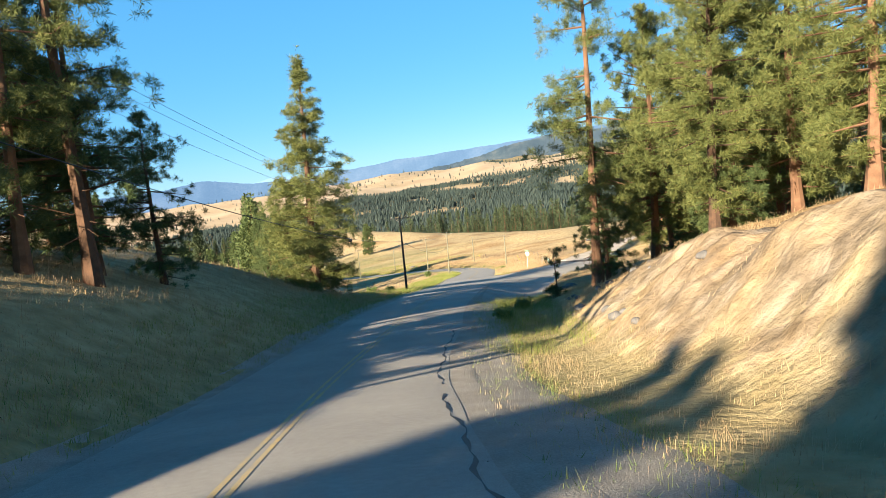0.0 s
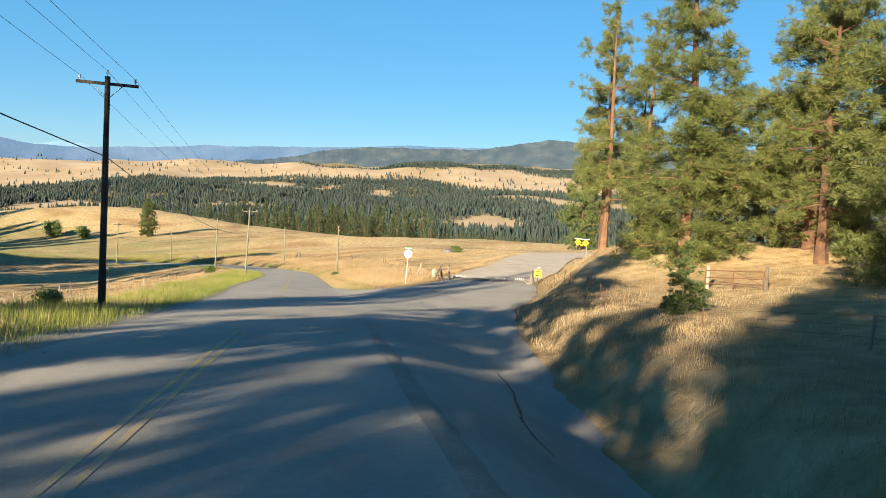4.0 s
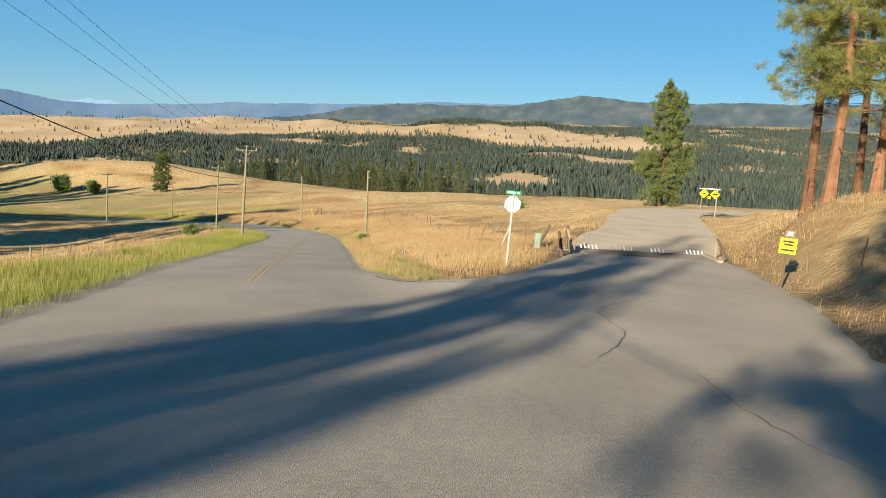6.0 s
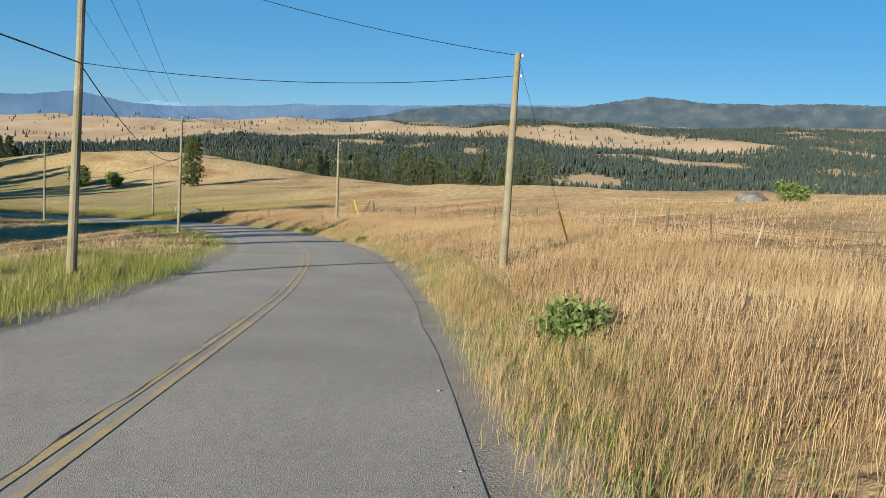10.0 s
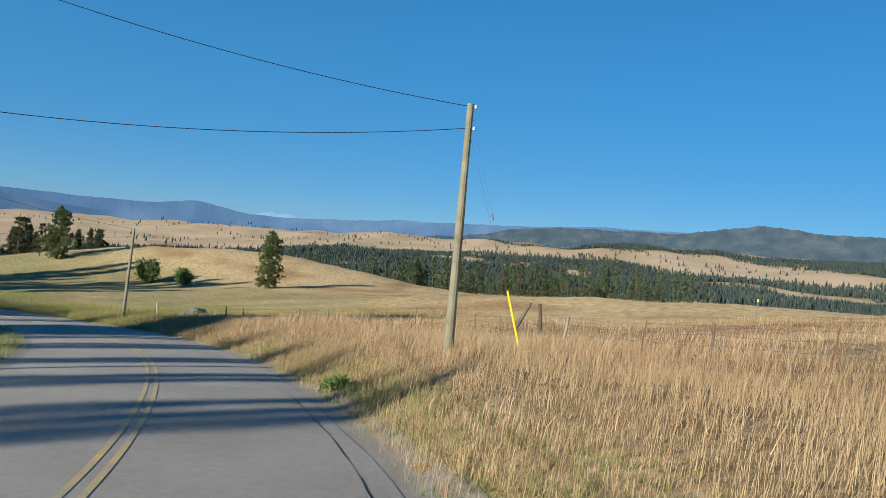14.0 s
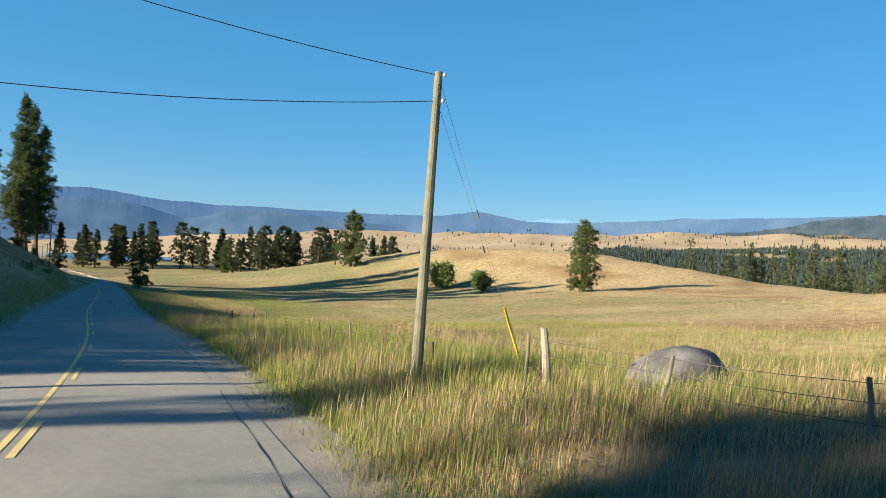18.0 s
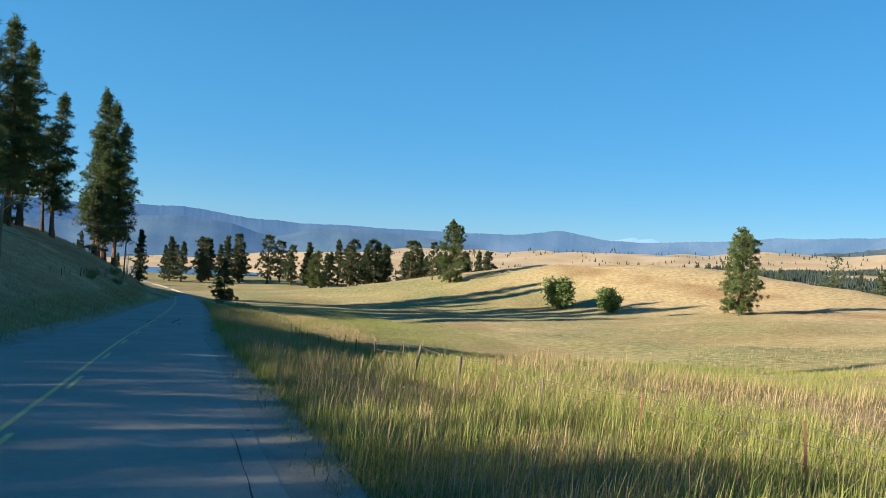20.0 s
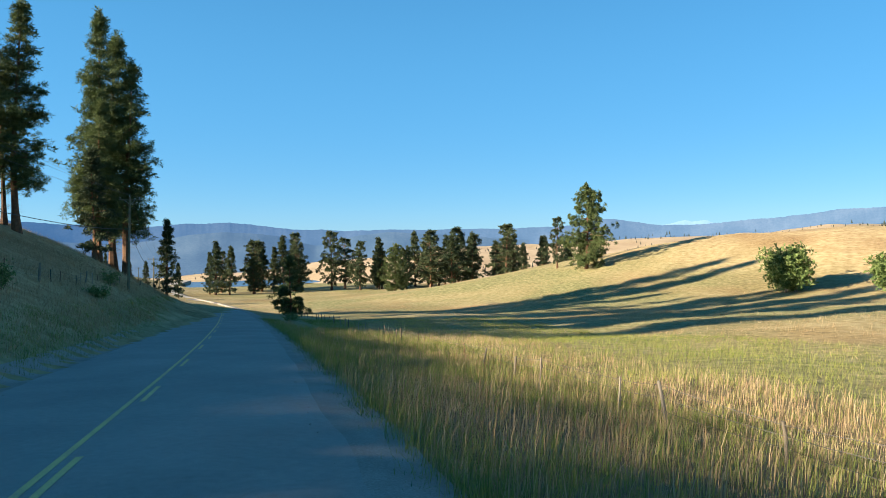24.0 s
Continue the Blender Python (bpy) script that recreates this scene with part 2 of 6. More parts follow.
def ground_material():
    """Dry grassland: straw with browner and greener drifts, bare soil, and greener bottoms."""
    m = bpy.data.materials.new("dry_grassland")
    m.use_nodes = True
    nt = m.node_tree
    n, l = nt.nodes, nt.links
    b = n["Principled BSDF"]
    tc = n.new("ShaderNodeTexCoord")

    def noise_at(scale, detail, stretch=None):
        t = n.new("ShaderNodeTexNoise")
        t.inputs["Scale"].default_value = scale
        t.inputs["Detail"].default_value = detail
        if stretch:
            mp = n.new("ShaderNodeMapping")
            mp.inputs["Scale"].default_value = stretch
            l.new(tc.outputs["Object"], mp.inputs[0])
            l.new(mp.outputs[0], t.inputs["Vector"])
        else:
            l.new(tc.outputs["Object"], t.inputs["Vector"])
        return t.outputs["Fac"]

    def ramp(fac, stops):
        r = n.new("ShaderNodeValToRGB")
        el = r.color_ramp.elements
        while len(el) < len(stops):
            el.new(0.5)
        for e, (p, c) in zip(el, stops):
            e.position, e.color = p, (*c, 1)
        l.new(fac, r.inputs[0])
        return r.outputs[0]

    def mixed(fac, a, c):
        x = n.new("ShaderNodeMix")
        x.data_type = "RGBA"
        l.new(fac, x.inputs[0])
        l.new(a, x.inputs[6])
        l.new(c, x.inputs[7])
        return x.outputs[2]

    straw = ramp(noise_at(0.9, 8), [(0.25, (0.3, 0.2, 0.09)), (0.45, (0.46, 0.33, 0.16)), (0.62, (0.57, 0.43, 0.225)), (0.8, (0.65, 0.51, 0.3))])
    brown = ramp(noise_at(1.7, 8), [(0.3, (0.2, 0.12, 0.055)), (0.55, (0.38, 0.24, 0.11)), (0.75, (0.5, 0.35, 0.17))])
    green = ramp(noise_at(1.3, 8), [(0.3, (0.13, 0.14, 0.05)), (0.55, (0.28, 0.26, 0.11)), (0.75, (0.42, 0.36, 0.19))])
    where_brown = ramp(noise_at(0.045, 5), [(0.48, (0, 0, 0)), (0.66, (1, 1, 1))])
    c = mixed(where_brown, straw, brown)
    vc = n.new("ShaderNodeAttribute")
    vc.attribute_name = "moist"
    patch = n.new("ShaderNodeMath")
    patch.operation = "MULTIPLY"
    l.new(vc.outputs["Fac"], patch.inputs[0])
    l.new(ramp(noise_at(0.05, 6), [(0.3, (0.25, 0.25, 0.25)), (0.6, (1, 1, 1))]), patch.inputs[1])
    c = mixed(patch.outputs[0], c, green)
    for key, grain, stops, lim in (("woodfloor", 0.02, [(0.3, (0.045, 0.062, 0.042)), (0.5, (0.07, 0.085, 0.05)), (0.7, (0.13, 0.13, 0.07))], (0.1, 0.3)),
                                   # brown of soil and litter, with the shade among the stems in the colour
                                   ("thatch_shade", 0.8, [(0.3, (0.11, 0.075, 0.042)), (0.5, (0.2, 0.14, 0.08)), (0.7, (0.33, 0.24, 0.14))], (0.2, 0.5)),
                                   # distant ground pales to tan: a haze tint mixed into its colour
                                   ("far", 0.006, [(0.3, (0.37, 0.27, 0.17)), (0.5, (0.46, 0.35, 0.225)), (0.7, (0.54, 0.42, 0.285))], (0.25, 0.5)),
                                   ("bare", 1.1, [(0.3, (0.12, 0.09, 0.06)), (0.5, (0.22, 0.17, 0.115)), (0.7, (0.36, 0.29, 0.205))], (0.3, 0.6))):
        a = n.new("ShaderNodeAttribute")
        a.attribute_name = key
        mk = n.new("ShaderNodeMath")
        mk.operation = "MULTIPLY"
        l.new(a.outputs["Fac"], mk.inputs[0])
        l.new(ramp(noise_at(grain * 0.4, 5), [(lim[0], (0.45, 0.45, 0.45)), (lim[1], (1, 1, 1))]), mk.inputs[1])
        c = mixed(mk.outputs[0], c, ramp(noise_at(grain, 8), stops))
    l.new(c, b.inputs["Base Color"])
    b.inputs["Roughness"].default_value = 0.95
    b.inputs["Specular IOR Level"].default_value = 0.1
    bn = n.new("ShaderNodeBump")
    bn.inputs["Strength"].default_value = 0.9
    bn.inputs["Distance"].default_value = 0.15
    l.new(noise_at(3.5, 8), bn.inputs["Height"])
    l.new(bn.outputs[0], b.inputs["Normal"])
    return m


M["ground"] = ground_material()


# ---- building helpers ----
def mesh_from(name, verts, faces):
    me = bpy.data.meshes.new(name)
    me.from_pydata(verts, [], faces)
    me.update()
    return me


def array_mesh(name, verts, per):
    """A mesh out of an array of loose faces with the same number of corners each."""
    verts = np.asarray(verts, dtype=np.float32).reshape(-1, 3)
    count = len(verts) // per
    me = bpy.data.meshes.new(name)
    me.vertices.add(len(verts))
    me.vertices.foreach_set("co", verts.ravel())
    me.loops.add(len(verts))
    me.loops.foreach_set("vertex_index", np.arange(len(verts), dtype=np.int32))
    me.polygons.add(count)
    me.polygons.foreach_set("loop_start", np.arange(0, count * per, per, dtype=np.int32))
    me.update(calc_edges=True)
    return me


def index_mesh(name, verts, faces):
    """A mesh out of arrays of vertices and of faces with equal corner counts."""
    verts = np.asarray(verts, dtype=np.float32)
    faces = np.asarray(faces, dtype=np.int32)
    me = bpy.data.meshes.new(name)
    me.vertices.add(len(verts))
    me.vertices.foreach_set("co", verts.ravel())
    me.loops.add(faces.size)
    me.loops.foreach_set("vertex_index", faces.ravel())
    me.polygons.add(len(faces))
    me.polygons.foreach_set("loop_start", np.arange(0, faces.size, faces.shape[1], dtype=np.int32))
    me.update(calc_edges=True)
    return me


def smooth(me, on=True):
    me.polygons.foreach_set("use_smooth", np.full(len(me.polygons), on))
    return me


def top(name, me, material, label="", category="", group="", kind=""):
    ob = new(name, me)
    if me is not None and material:
        me.materials.append(M[material])
    return tagged(ob, label, category, group, kind)


def part(name, bm, material, parent, label=""):
    """One mesh object under a thing or under a part, from a bmesh or a mesh."""
    if isinstance(bm, bmesh.types.BMesh):
        me = bpy.data.meshes.new(name)
        bm.to_mesh(me)
        bm.free()
    else:
        me = bm
    if not me.materials:
        me.materials.append(M[material])
    ob = new(name, me)
    ob.parent = parent
    return tagged(ob, label)


def box(bm, size, at=(0, 0, 0), turn=None, bevel=0.0):
    m = Matrix.Translation(at) @ (turn or Matrix.Identity(4)) @ Matrix.Diagonal((*size, 1))
    made = bmesh.ops.create_cube(bm, size=1.0, matrix=m)["verts"]
    if bevel:
        edges = list({e for v in made for e in v.link_edges})
        bmesh.ops.bevel(bm, geom=edges, offset=bevel, segments=2, affect="EDGES", profile=0.6)
    return bm


def rod(bm, a, b, r0, r1=None, sides=8):
    """A tapered rod from a to b."""
    a, b = Vector(a), Vector(b)
    r1 = r0 if r1 is None else r1
    way = b - a
    q = way.to_track_quat("Z", "Y").to_matrix().to_4x4()
    bmesh.ops.create_cone(bm, cap_ends=True, segments=sides, radius1=r0, radius2=r1, depth=way.length, matrix=Matrix.Translation((a + b) / 2) @ q)
    return bm


def bm_new():
    return bmesh.new()


def ease(a, b, x):
    u = np.clip((np.asarray(x, float) - a) / (b - a), 0, 1)
    return u * u * (3 - 2 * u)


def cheap_noise(x, y, scale, seed=0.0):
    """Smooth waves that don't repeat visibly, about -1 to 1."""
    x, y = np.asarray(x, float) / scale + seed * 3.7, np.asarray(y, float) / scale - seed * 1.9
    return (np.sin(1.31 * x + 0.7 * np.sin(0.83 * y + seed)) * np.cos(1.17 * y + 0.9 * np.sin(0.71 * x)) + 0.5 * np.sin(2.63 * x + 1.9 * y + seed) * np.cos(2.3 * y - 1.1 * x)) / 1.3


# ---- the lie of the land ----
# the road's middle line, from above the wood down to the pond
ROAD = [(-8.0, -70, 18.0), (-9.0, -35, 13.0), (-10.6, -5.2, 8.2), (-11.5, 7, 6.2), (-11.94, 19.3, 4.4), (-11.1, 33, 3.15), (-10.23, 46.9, 1.9),
        (-7.87, 69.2, -0.3), (-6.04, 84.3, -1.9), (-4.51, 99.6, -3.55), (-3.52, 114.7, -5.05), (-2.36, 128.9, -6.6), (-0.67, 150, -8.85), (0.51, 167, -10.6),
        (0.52, 182.1, -11.9), (-0.58, 193.7, -12.95), (-2.78, 204.9, -14), (-6.9, 217.2, -15.1), (-12.41, 228.5, -16.2), (-19.46, 239.3, -17.35),
        (-28.15, 249.6, -18.6), (-43.03, 265, -20.3), (-66.48, 287.2, -22.8), (-84.08, 304.6, -24.5), (-114.5, 335, -27), (-149.6, 368.5, -29.8),
        (-187.8, 403.2, -32.6), (-231.9, 436.2, -34.6), (-289.9, 474.2, -35.3), (-350, 520, -35.5), (-420, 590, -36)]
SIDE = [(-6.0, 93, -2.85), (2.0, 100.5, -3.5), (9.0, 107.2, -3.95), (15.3, 117.3, -4.4), (20, 124.5, -4.5), (26, 134, -4.65), (32.5, 146, -4.8), (41, 157, -5.0), (57, 163, -5.4), (80, 162, -6)]
APRON = [(-8, 52), (-5.2, 50.5), (-2.6, 54.5), (-0.5, 60), (1.2, 66), (2.2, 70.3), (3.2, 75.5), (5.0, 83), (5.9, 86), (7.7, 91.4), (10.0, 97.6), (13.4, 103.2), (15.6, 107.4), (17.4, 111.5), (18.9, 115.6), (18.6, 116.6), (12.2, 118.2), (10.4, 115.8), (7.5, 111.5), (5.4, 108.6), (4.2, 107.9), (3.0, 108.2), (2.0, 109.0), (1.4, 110.4), (1.0, 113.5), (0.5, 118), (-2, 118), (-6, 80)]


def spline(points, step=1.5):
    """Points every step metres along a smooth line through the given ones."""
    p = np.array(points, float)
    p = np.vstack([2 * p[0] - p[1], p, 2 * p[-1] - p[-2]])
    out = []
    for i in range(1, len(p) - 2):
        a, b, c, d = p[i - 1], p[i], p[i + 1], p[i + 2]
        k = max(2, int(np.linalg.norm(c - b) / step))
        for u in np.linspace(0, 1, k, endpoint=False):
            out.append(0.5 * (2 * b + (c - a) * u + (2 * a - 5 * b + 4 * c - d) * u * u + (3 * b - a - 3 * c + d) * u ** 3))
    out.append(p[-2])
    return np.array(out)


LINE = spline(ROAD)
SIDELINE = spline(SIDE)


def frame_of(line):
    t = np.gradient(line, axis=0)
    t /= np.linalg.norm(t[:, :2], axis=1)[:, None]
    right = np.stack([t[:, 1], -t[:, 0]], 1)
    s = np.concatenate([[0], np.cumsum(np.linalg.norm(np.diff(line[:, :2], axis=0), axis=1))])
    return t, right, s


TAN, RIGHT, STAT = frame_of(LINE)
STAT = STAT - np.interp(0.0, LINE[:, 1], STAT)         # 0 where the drive begins
TAN2, RIGHT2, STAT2 = frame_of(SIDELINE)


def along(x, y, line=None, right=None, stat=None):
    """Station along a line, the offset to its right, and its height there."""
    line, right, stat = (LINE, RIGHT, STAT) if line is None else (line, right, stat)
    x, y = np.ravel(np.asarray(x, float)), np.ravel(np.asarray(y, float))
    s, d, z = np.empty(len(x)), np.empty(len(x)), np.empty(len(x))
    for a in range(0, len(x), 20000):
        q = slice(a, a + 20000)
        dx, dy = x[q, None] - line[None, :, 0], y[q, None] - line[None, :, 1]
        k = np.argmin(dx * dx + dy * dy, axis=1)
        rows = np.arange(len(k))
        off = dx[rows, k] * right[k, 0] + dy[rows, k] * right[k, 1]
        dist = np.sqrt(dx[rows, k] ** 2 + dy[rows, k] ** 2)
        ahead = dx[rows, k] * -right[k, 1] + dy[rows, k] * right[k, 0]
        s[q] = stat[k] + np.clip(ahead, -2, 2)
        d[q] = np.where(off < 0, -dist, dist)
        k2 = np.clip(k, 1, len(line) - 2)
        z[q] = line[k, 2] + np.clip(ahead, -2, 2) * (line[k2 + 1, 2] - line[k2 - 1, 2]) / (stat[k2 + 1] - stat[k2 - 1])
    return s, d, z


# cross sections: heights over the road at offsets to its left (-) and right (+), by station
OFFSETS = (-80, -28, -10, 8.5, 17, 40, 90, 170)
SECTIONS = [(-60, 0, 0, 0.5, 1.0, 5.0, 8, 10, 8), (-12, 1, 0.8, 0.8, -0.2, 5.0, 7.5, 9, 7), (6, 12, 8.2, 3.4, -0.3, 4.2, 6.4, 8, 6), (30, 9, 7.2, 3.1, -0.4, 3.6, 6.4, 8, 6),
            (56, 3, 4.4, 1.4, -0.5, 0.3, 3.0, 6.5, 5), (76, -3, -0.6, 0.2, -0.35, 0.2, 2.8, 6.2, 5), (95, -6, -3.0, -0.3, 0.1, 0.8, 3.4, 6, 4),
            (125, -6, -3, -0.2, 0.9, 1.5, 4.2, 6.5, 3), (175, -5, -3, 0.3, 1.4, 2.3, 4.4, 5.6, -1), (225, -3, -1.8, -0.4, 1.3, 1.8, 4.2, 5.4, -1),
            (265, 4, 1.0, 0.2, 0.2, 0.1, 1.3, 4.8, 1), (335, 17, 8.5, 2.1, -0.7, -1.8, -2.0, 2.6, 3), (450, 23, 13.5, 4.0, -0.7, -1.2, -1.4, -0.8, 7), (560, 13, 7, 1.6, -0.8, -1, -1, 1, 4)]
MIDST = Vector((-20, 230, -10))


def height(x, y):
    """The ground's height: cross sections by the road, the grassy dome, the cut bank, then the valley and the plateau beyond."""
    shape = np.shape(x)
    x, y = np.ravel(np.asarray(x, float)), np.ravel(np.asarray(y, float))
    s, d, zr = along(x, y)
    tab = np.array(SECTIONS, float)
    cols = np.stack([np.interp(s, tab[:, 0], tab[:, 1 + k]) for k in range(len(OFFSETS))], 1)
    off = np.array([*OFFSETS[:3], -4.4, 4.4, *OFFSETS[3:]], float)
    cols = np.concatenate([cols[:, :3], np.full((len(x), 2), -0.1), cols[:, 3:]], 1)
    dd = np.clip(d, off[0], off[-1])
    k = np.clip(np.searchsorted(off, dd) - 1, 0, len(off) - 2)
    u = (dd - off[k]) / (off[k + 1] - off[k])
    rows = np.arange(len(x))
    rel = cols[rows, k] * (1 - u) + cols[rows, k + 1] * u
    z = zr + rel
    away = ease(5, 22, np.abs(d))
    z += away * (0.35 * cheap_noise(x, y, 9, 1) + 0.6 * cheap_noise(x, y, 28, 2))
    z += ease(4.6, 7, np.abs(d)) * 0.1 * cheap_noise(x, y, 2.3, 3)

    def bump(cx, cy, sx, sy, turn, h):
        c, si = math.cos(radians(turn)), math.sin(radians(turn))
        a, b = (x - cx) * c + (y - cy) * si, -(x - cx) * si + (y - cy) * c
        return h * np.exp(-0.5 * ((a / sx) ** 2 + (b / sy) ** 2))

    # the cut bank
    z += (1.2 + 0.35 * cheap_noise(x, y, 2.1, 7) + 0.2 * cheap_noise(x, y, 0.9, 8)) * np.exp(-((d - 13) / 2.3) ** 2) * ease(-14, 0, s) * (1 - ease(20, 38, s))
    # the grassy hump on the left above the bend
    z += bump(-31, 47, 10, 15, 0, 2.3) * ease(7, 16, -d)
    # by the side road
    z = z + bump(33, 113, 11, 9, 35, 2.4) * ease(8, 18, d)
    # the field to the valley's brink, the dome and its saddle
    z += bump(-108, 504, 62, 30, 12, 12.8) + bump(-215, 500, 40, 30, 0, -1.5)
    # the far country, by bearing and distance from the middle of the drive
    rx, ry = x - MIDST.x, y - MIDST.y
    r = np.hypot(rx, ry)
    az = np.degrees(np.arctan2(-rx, ry))
    e = np.interp(r, (0, 250, 420, 700, 1100, 1700, 2400, 3200, 4300, 6000), (-3, -3.6, -5.0, -4.7, -3.4, -1.9, -0.6, 0.6, 0.6, 0.6))
    tilt = np.interp(az, (-60, -22, 17, 30, 38, 44, 60), (2.6, 2.0, 0.0, -0.5, -1.3, -2.3, -2.5)) * ease(200, 1600, r)
    hills = 0.35 * cheap_noise(x, y, 330, 5) + 0.25 * cheap_noise(x, y, 140, 6)
    far = MIDST.z + r * np.tan(np.radians(e + tilt + hills * ease(250, 900, r)))
    behind = ease(75, 120, np.abs(az))
    far = far * (1 - behind) + behind * (12 + 0.03 * r + 4 * cheap_noise(x, y, 120, 4))
    edge = np.interp(az, (-180, -120, -60, -20, 5, 20, 35, 60, 90, 180), (420, 420, 230, 190, 290, 340, 430, 560, 420, 420))
    w = ease(0.92, 1.45, r / edge)
    z = z * (1 - w) + far * w
    # the side road's bed
    s2, d2, z2 = along(x, y, SIDELINE, RIGHT2, STAT2)
    bed = (1 - ease(4.6, 9.5, np.abs(d2))) * ease(4.0, 9, np.abs(d))
    z = z * (1 - bed) + bed * (z2 - 0.12)
    near = (x > -14) & (x < 26) & (y > 46) & (y < 124)
    if near.any():
        k = np.where(near)[0]
        on = ease(-2.2, 0.2, inside_apron(x[k], y[k])) * ease(3.9, 4.6, d[k])
        z[k] = z[k] * (1 - on) + on * (apron_height(x[k], y[k]) - 0.1)
    return z.reshape(shape)


def hz(x, y):
    return float(height(np.array([x]), np.array([y]))[0])


def inside_apron(x, y):
    """How far a place lies inside the paved mouth of the side road; negative outside."""
    p = np.array(APRON, float)
    x, y = np.ravel(np.asarray(x, float)), np.ravel(np.asarray(y, float))
    best, odd = np.full(len(x), 1e9), np.zeros(len(x), bool)
    for (ax, ay), (bx, by) in zip(p, np.roll(p, -1, 0)):
        u = np.clip(((x - ax) * (bx - ax) + (y - ay) * (by - ay)) / ((bx - ax) ** 2 + (by - ay) ** 2), 0, 1)
        best = np.minimum(best, np.hypot(x - ax - u * (bx - ax), y - ay - u * (by - ay)))
        odd ^= ((ay > y) != (by > y)) & (x < (bx - ax) * (y - ay) / (by - ay + 1e-12) + ax)
    return np.where(odd, best, -best)


def apron_height(x, y):
    s, d, zr = along(x, y)
    _, _, z2 = along(x, y, SIDELINE, RIGHT2, STAT2)
    w = ease(3.4, 10, d)
    return (zr - 0.06 * (np.minimum(np.abs(d), 3.8) / 3.8) ** 2) * (1 - w) + (z2 + 0.0) * w


def wood_share(x, y):
    """How densely the far country is wooded at a place, 0 to 1."""
    r = np.hypot(x - MIDST.x, y - MIDST.y)
    az = np.degrees(np.arctan2(-(x - MIDST.x), y - MIDST.y))
    dens = 0.7 + 0.3 * (1 - ease(900, 1300, r)) + 0.5 * cheap_noise(x, y, 230, 11) + 0.42 * cheap_noise(x, y, 85, 12)
    # the wood ends at a tan plain, and begins again beyond it on the hills
    plain = np.interp(az, (-45, -34, -30, -17, -13, -5, 4, 12, 19, 31, 40), (2600, 2250, 2030, 2250, 2600, 2700, 2700, 2200, 2150, 1500, 900))
    hills = np.interp(az, (-45, -34, -30, -22, -17, -13, -5, 3), (2500, 2350, 2500, 3000, 2900, 3150, 3300, 4800))
    band = ease(330, 410, r) * (1 - 0.985 * ease(-60, 90, r - plain))
    band = np.maximum(band, 0.95 * ease(-40, 120, r - hills))
    band = band * np.interp(az, (-90, -75, 21, 28, 34, 50), (0.0, 1.0, 1.0, 0.6, 0.15, 0.06))
    return np.clip(band * ease(0.28, 0.62, dens), 0, 1)


POND = (-381.0, 591.0, -37.2)


def lines_of(lo, hi, step, limit, grow=1.09):
    inner = list(np.arange(lo, hi + step / 2, step))
    out, g = [], step
    v = hi
    while v < limit:
        g *= grow
        v += g
        out.append(v)
    low, g, v = [], step, lo
    while v > -limit:
        g *= grow
        v -= g
        low.append(v)
    return np.array(low[::-1] + inner + out)


def build_ground():
    gx, gy = lines_of(-112, 46, 1.3, 4900), lines_of(-25, 345, 1.5, 5200)
    X, Y = np.meshgrid(gx, gy)
    Z = height(X, Y)
    hole = np.hypot((X - POND[0]) / 34, (Y - POND[1]) / 50)
    Z = np.where(hole < 1.5, Z * ease(1.0, 1.5, hole) + (1 - ease(1.0, 1.5, hole)) * (POND[2] - 1.0), Z)
    s, d, zr = along(X, Y)
    Z = Z - 0.14 * (1 - ease(4.4, 5.6, np.abs(d))).reshape(Z.shape)
    nx, ny = len(gx), len(gy)
    idx = np.arange(nx * ny).reshape(ny, nx)
    faces = np.stack([idx[:-1, :-1], idx[:-1, 1:], idx[1:, 1:], idx[1:, :-1]], -1).reshape(-1, 4)
    me = smooth(index_mesh("ground", np.stack([X, Y, Z], -1).reshape(-1, 3), faces))
    moist = np.clip(np.where((s < 240) & (s > 60), 0.4, 0.8) * np.exp(-((np.abs(d) - 6) / 4.5) ** 2) + 0.95 * ease(6, 22, d) * (1 - ease(80, 130, d)) * ease(265, 330, s), 0, 1)
    r = np.hypot(X.ravel() - MIDST.x, Y.ravel() - MIDST.y)
    moist = np.maximum(moist, 0.3 * ease(330, 500, r) * (1 - ease(1300, 1700, r)))
    moist = np.maximum(moist, 0.7 * (1 - ease(1.3, 2.6, hole.ravel())))
    az = np.degrees(np.arctan2(-(X.ravel() - MIDST.x), Y.ravel() - MIDST.y))
    floor = wood_share(X.ravel(), Y.ravel())
    bare = np.exp(-((d - 12.5) / 3.2) ** 2) * ease(-20, -5, s) * (1 - ease(26, 40, s))
    thatch_shade = 0.85 * ease(4.6, 6.5, d) * (1 - ease(16, 30, d)) * ease(40, 100, s) * (1 - ease(360, 420, s))      # soil and dead litter, darkened for the shade between the stems
    for key, value in (("moist", moist), ("thatch_shade", thatch_shade), ("woodfloor", 0.55 * floor), ("far", 0.85 * ease(600, 1100, r) * (1 - floor)), ("bare", bare)):
        at = me.attributes.new(key, "FLOAT", "POINT")
        at.data.foreach_set("value", np.asarray(value, np.float32))
    top("ground", me, "ground", "rolling dry grassland falling to a wooded valley", "ground", kind="structure")


build_ground()
pond = top("water", None, None, "small still pond beside the road bend", "pond", kind="structure")
bmw = bm_new()
bmesh.ops.create_circle(bmw, cap_ends=True, segments=48, radius=1.0, matrix=Matrix.Translation(POND) @ Matrix.Diagonal((38, 56, 1, 1)))
M["water"] = mat("pond_water", [(0.3, (0.02, 0.05, 0.08)), (0.7, (0.04, 0.08, 0.12))], 0.2, 0.08, coat=0.3)
part("water_surface", bmw, "water", pond)


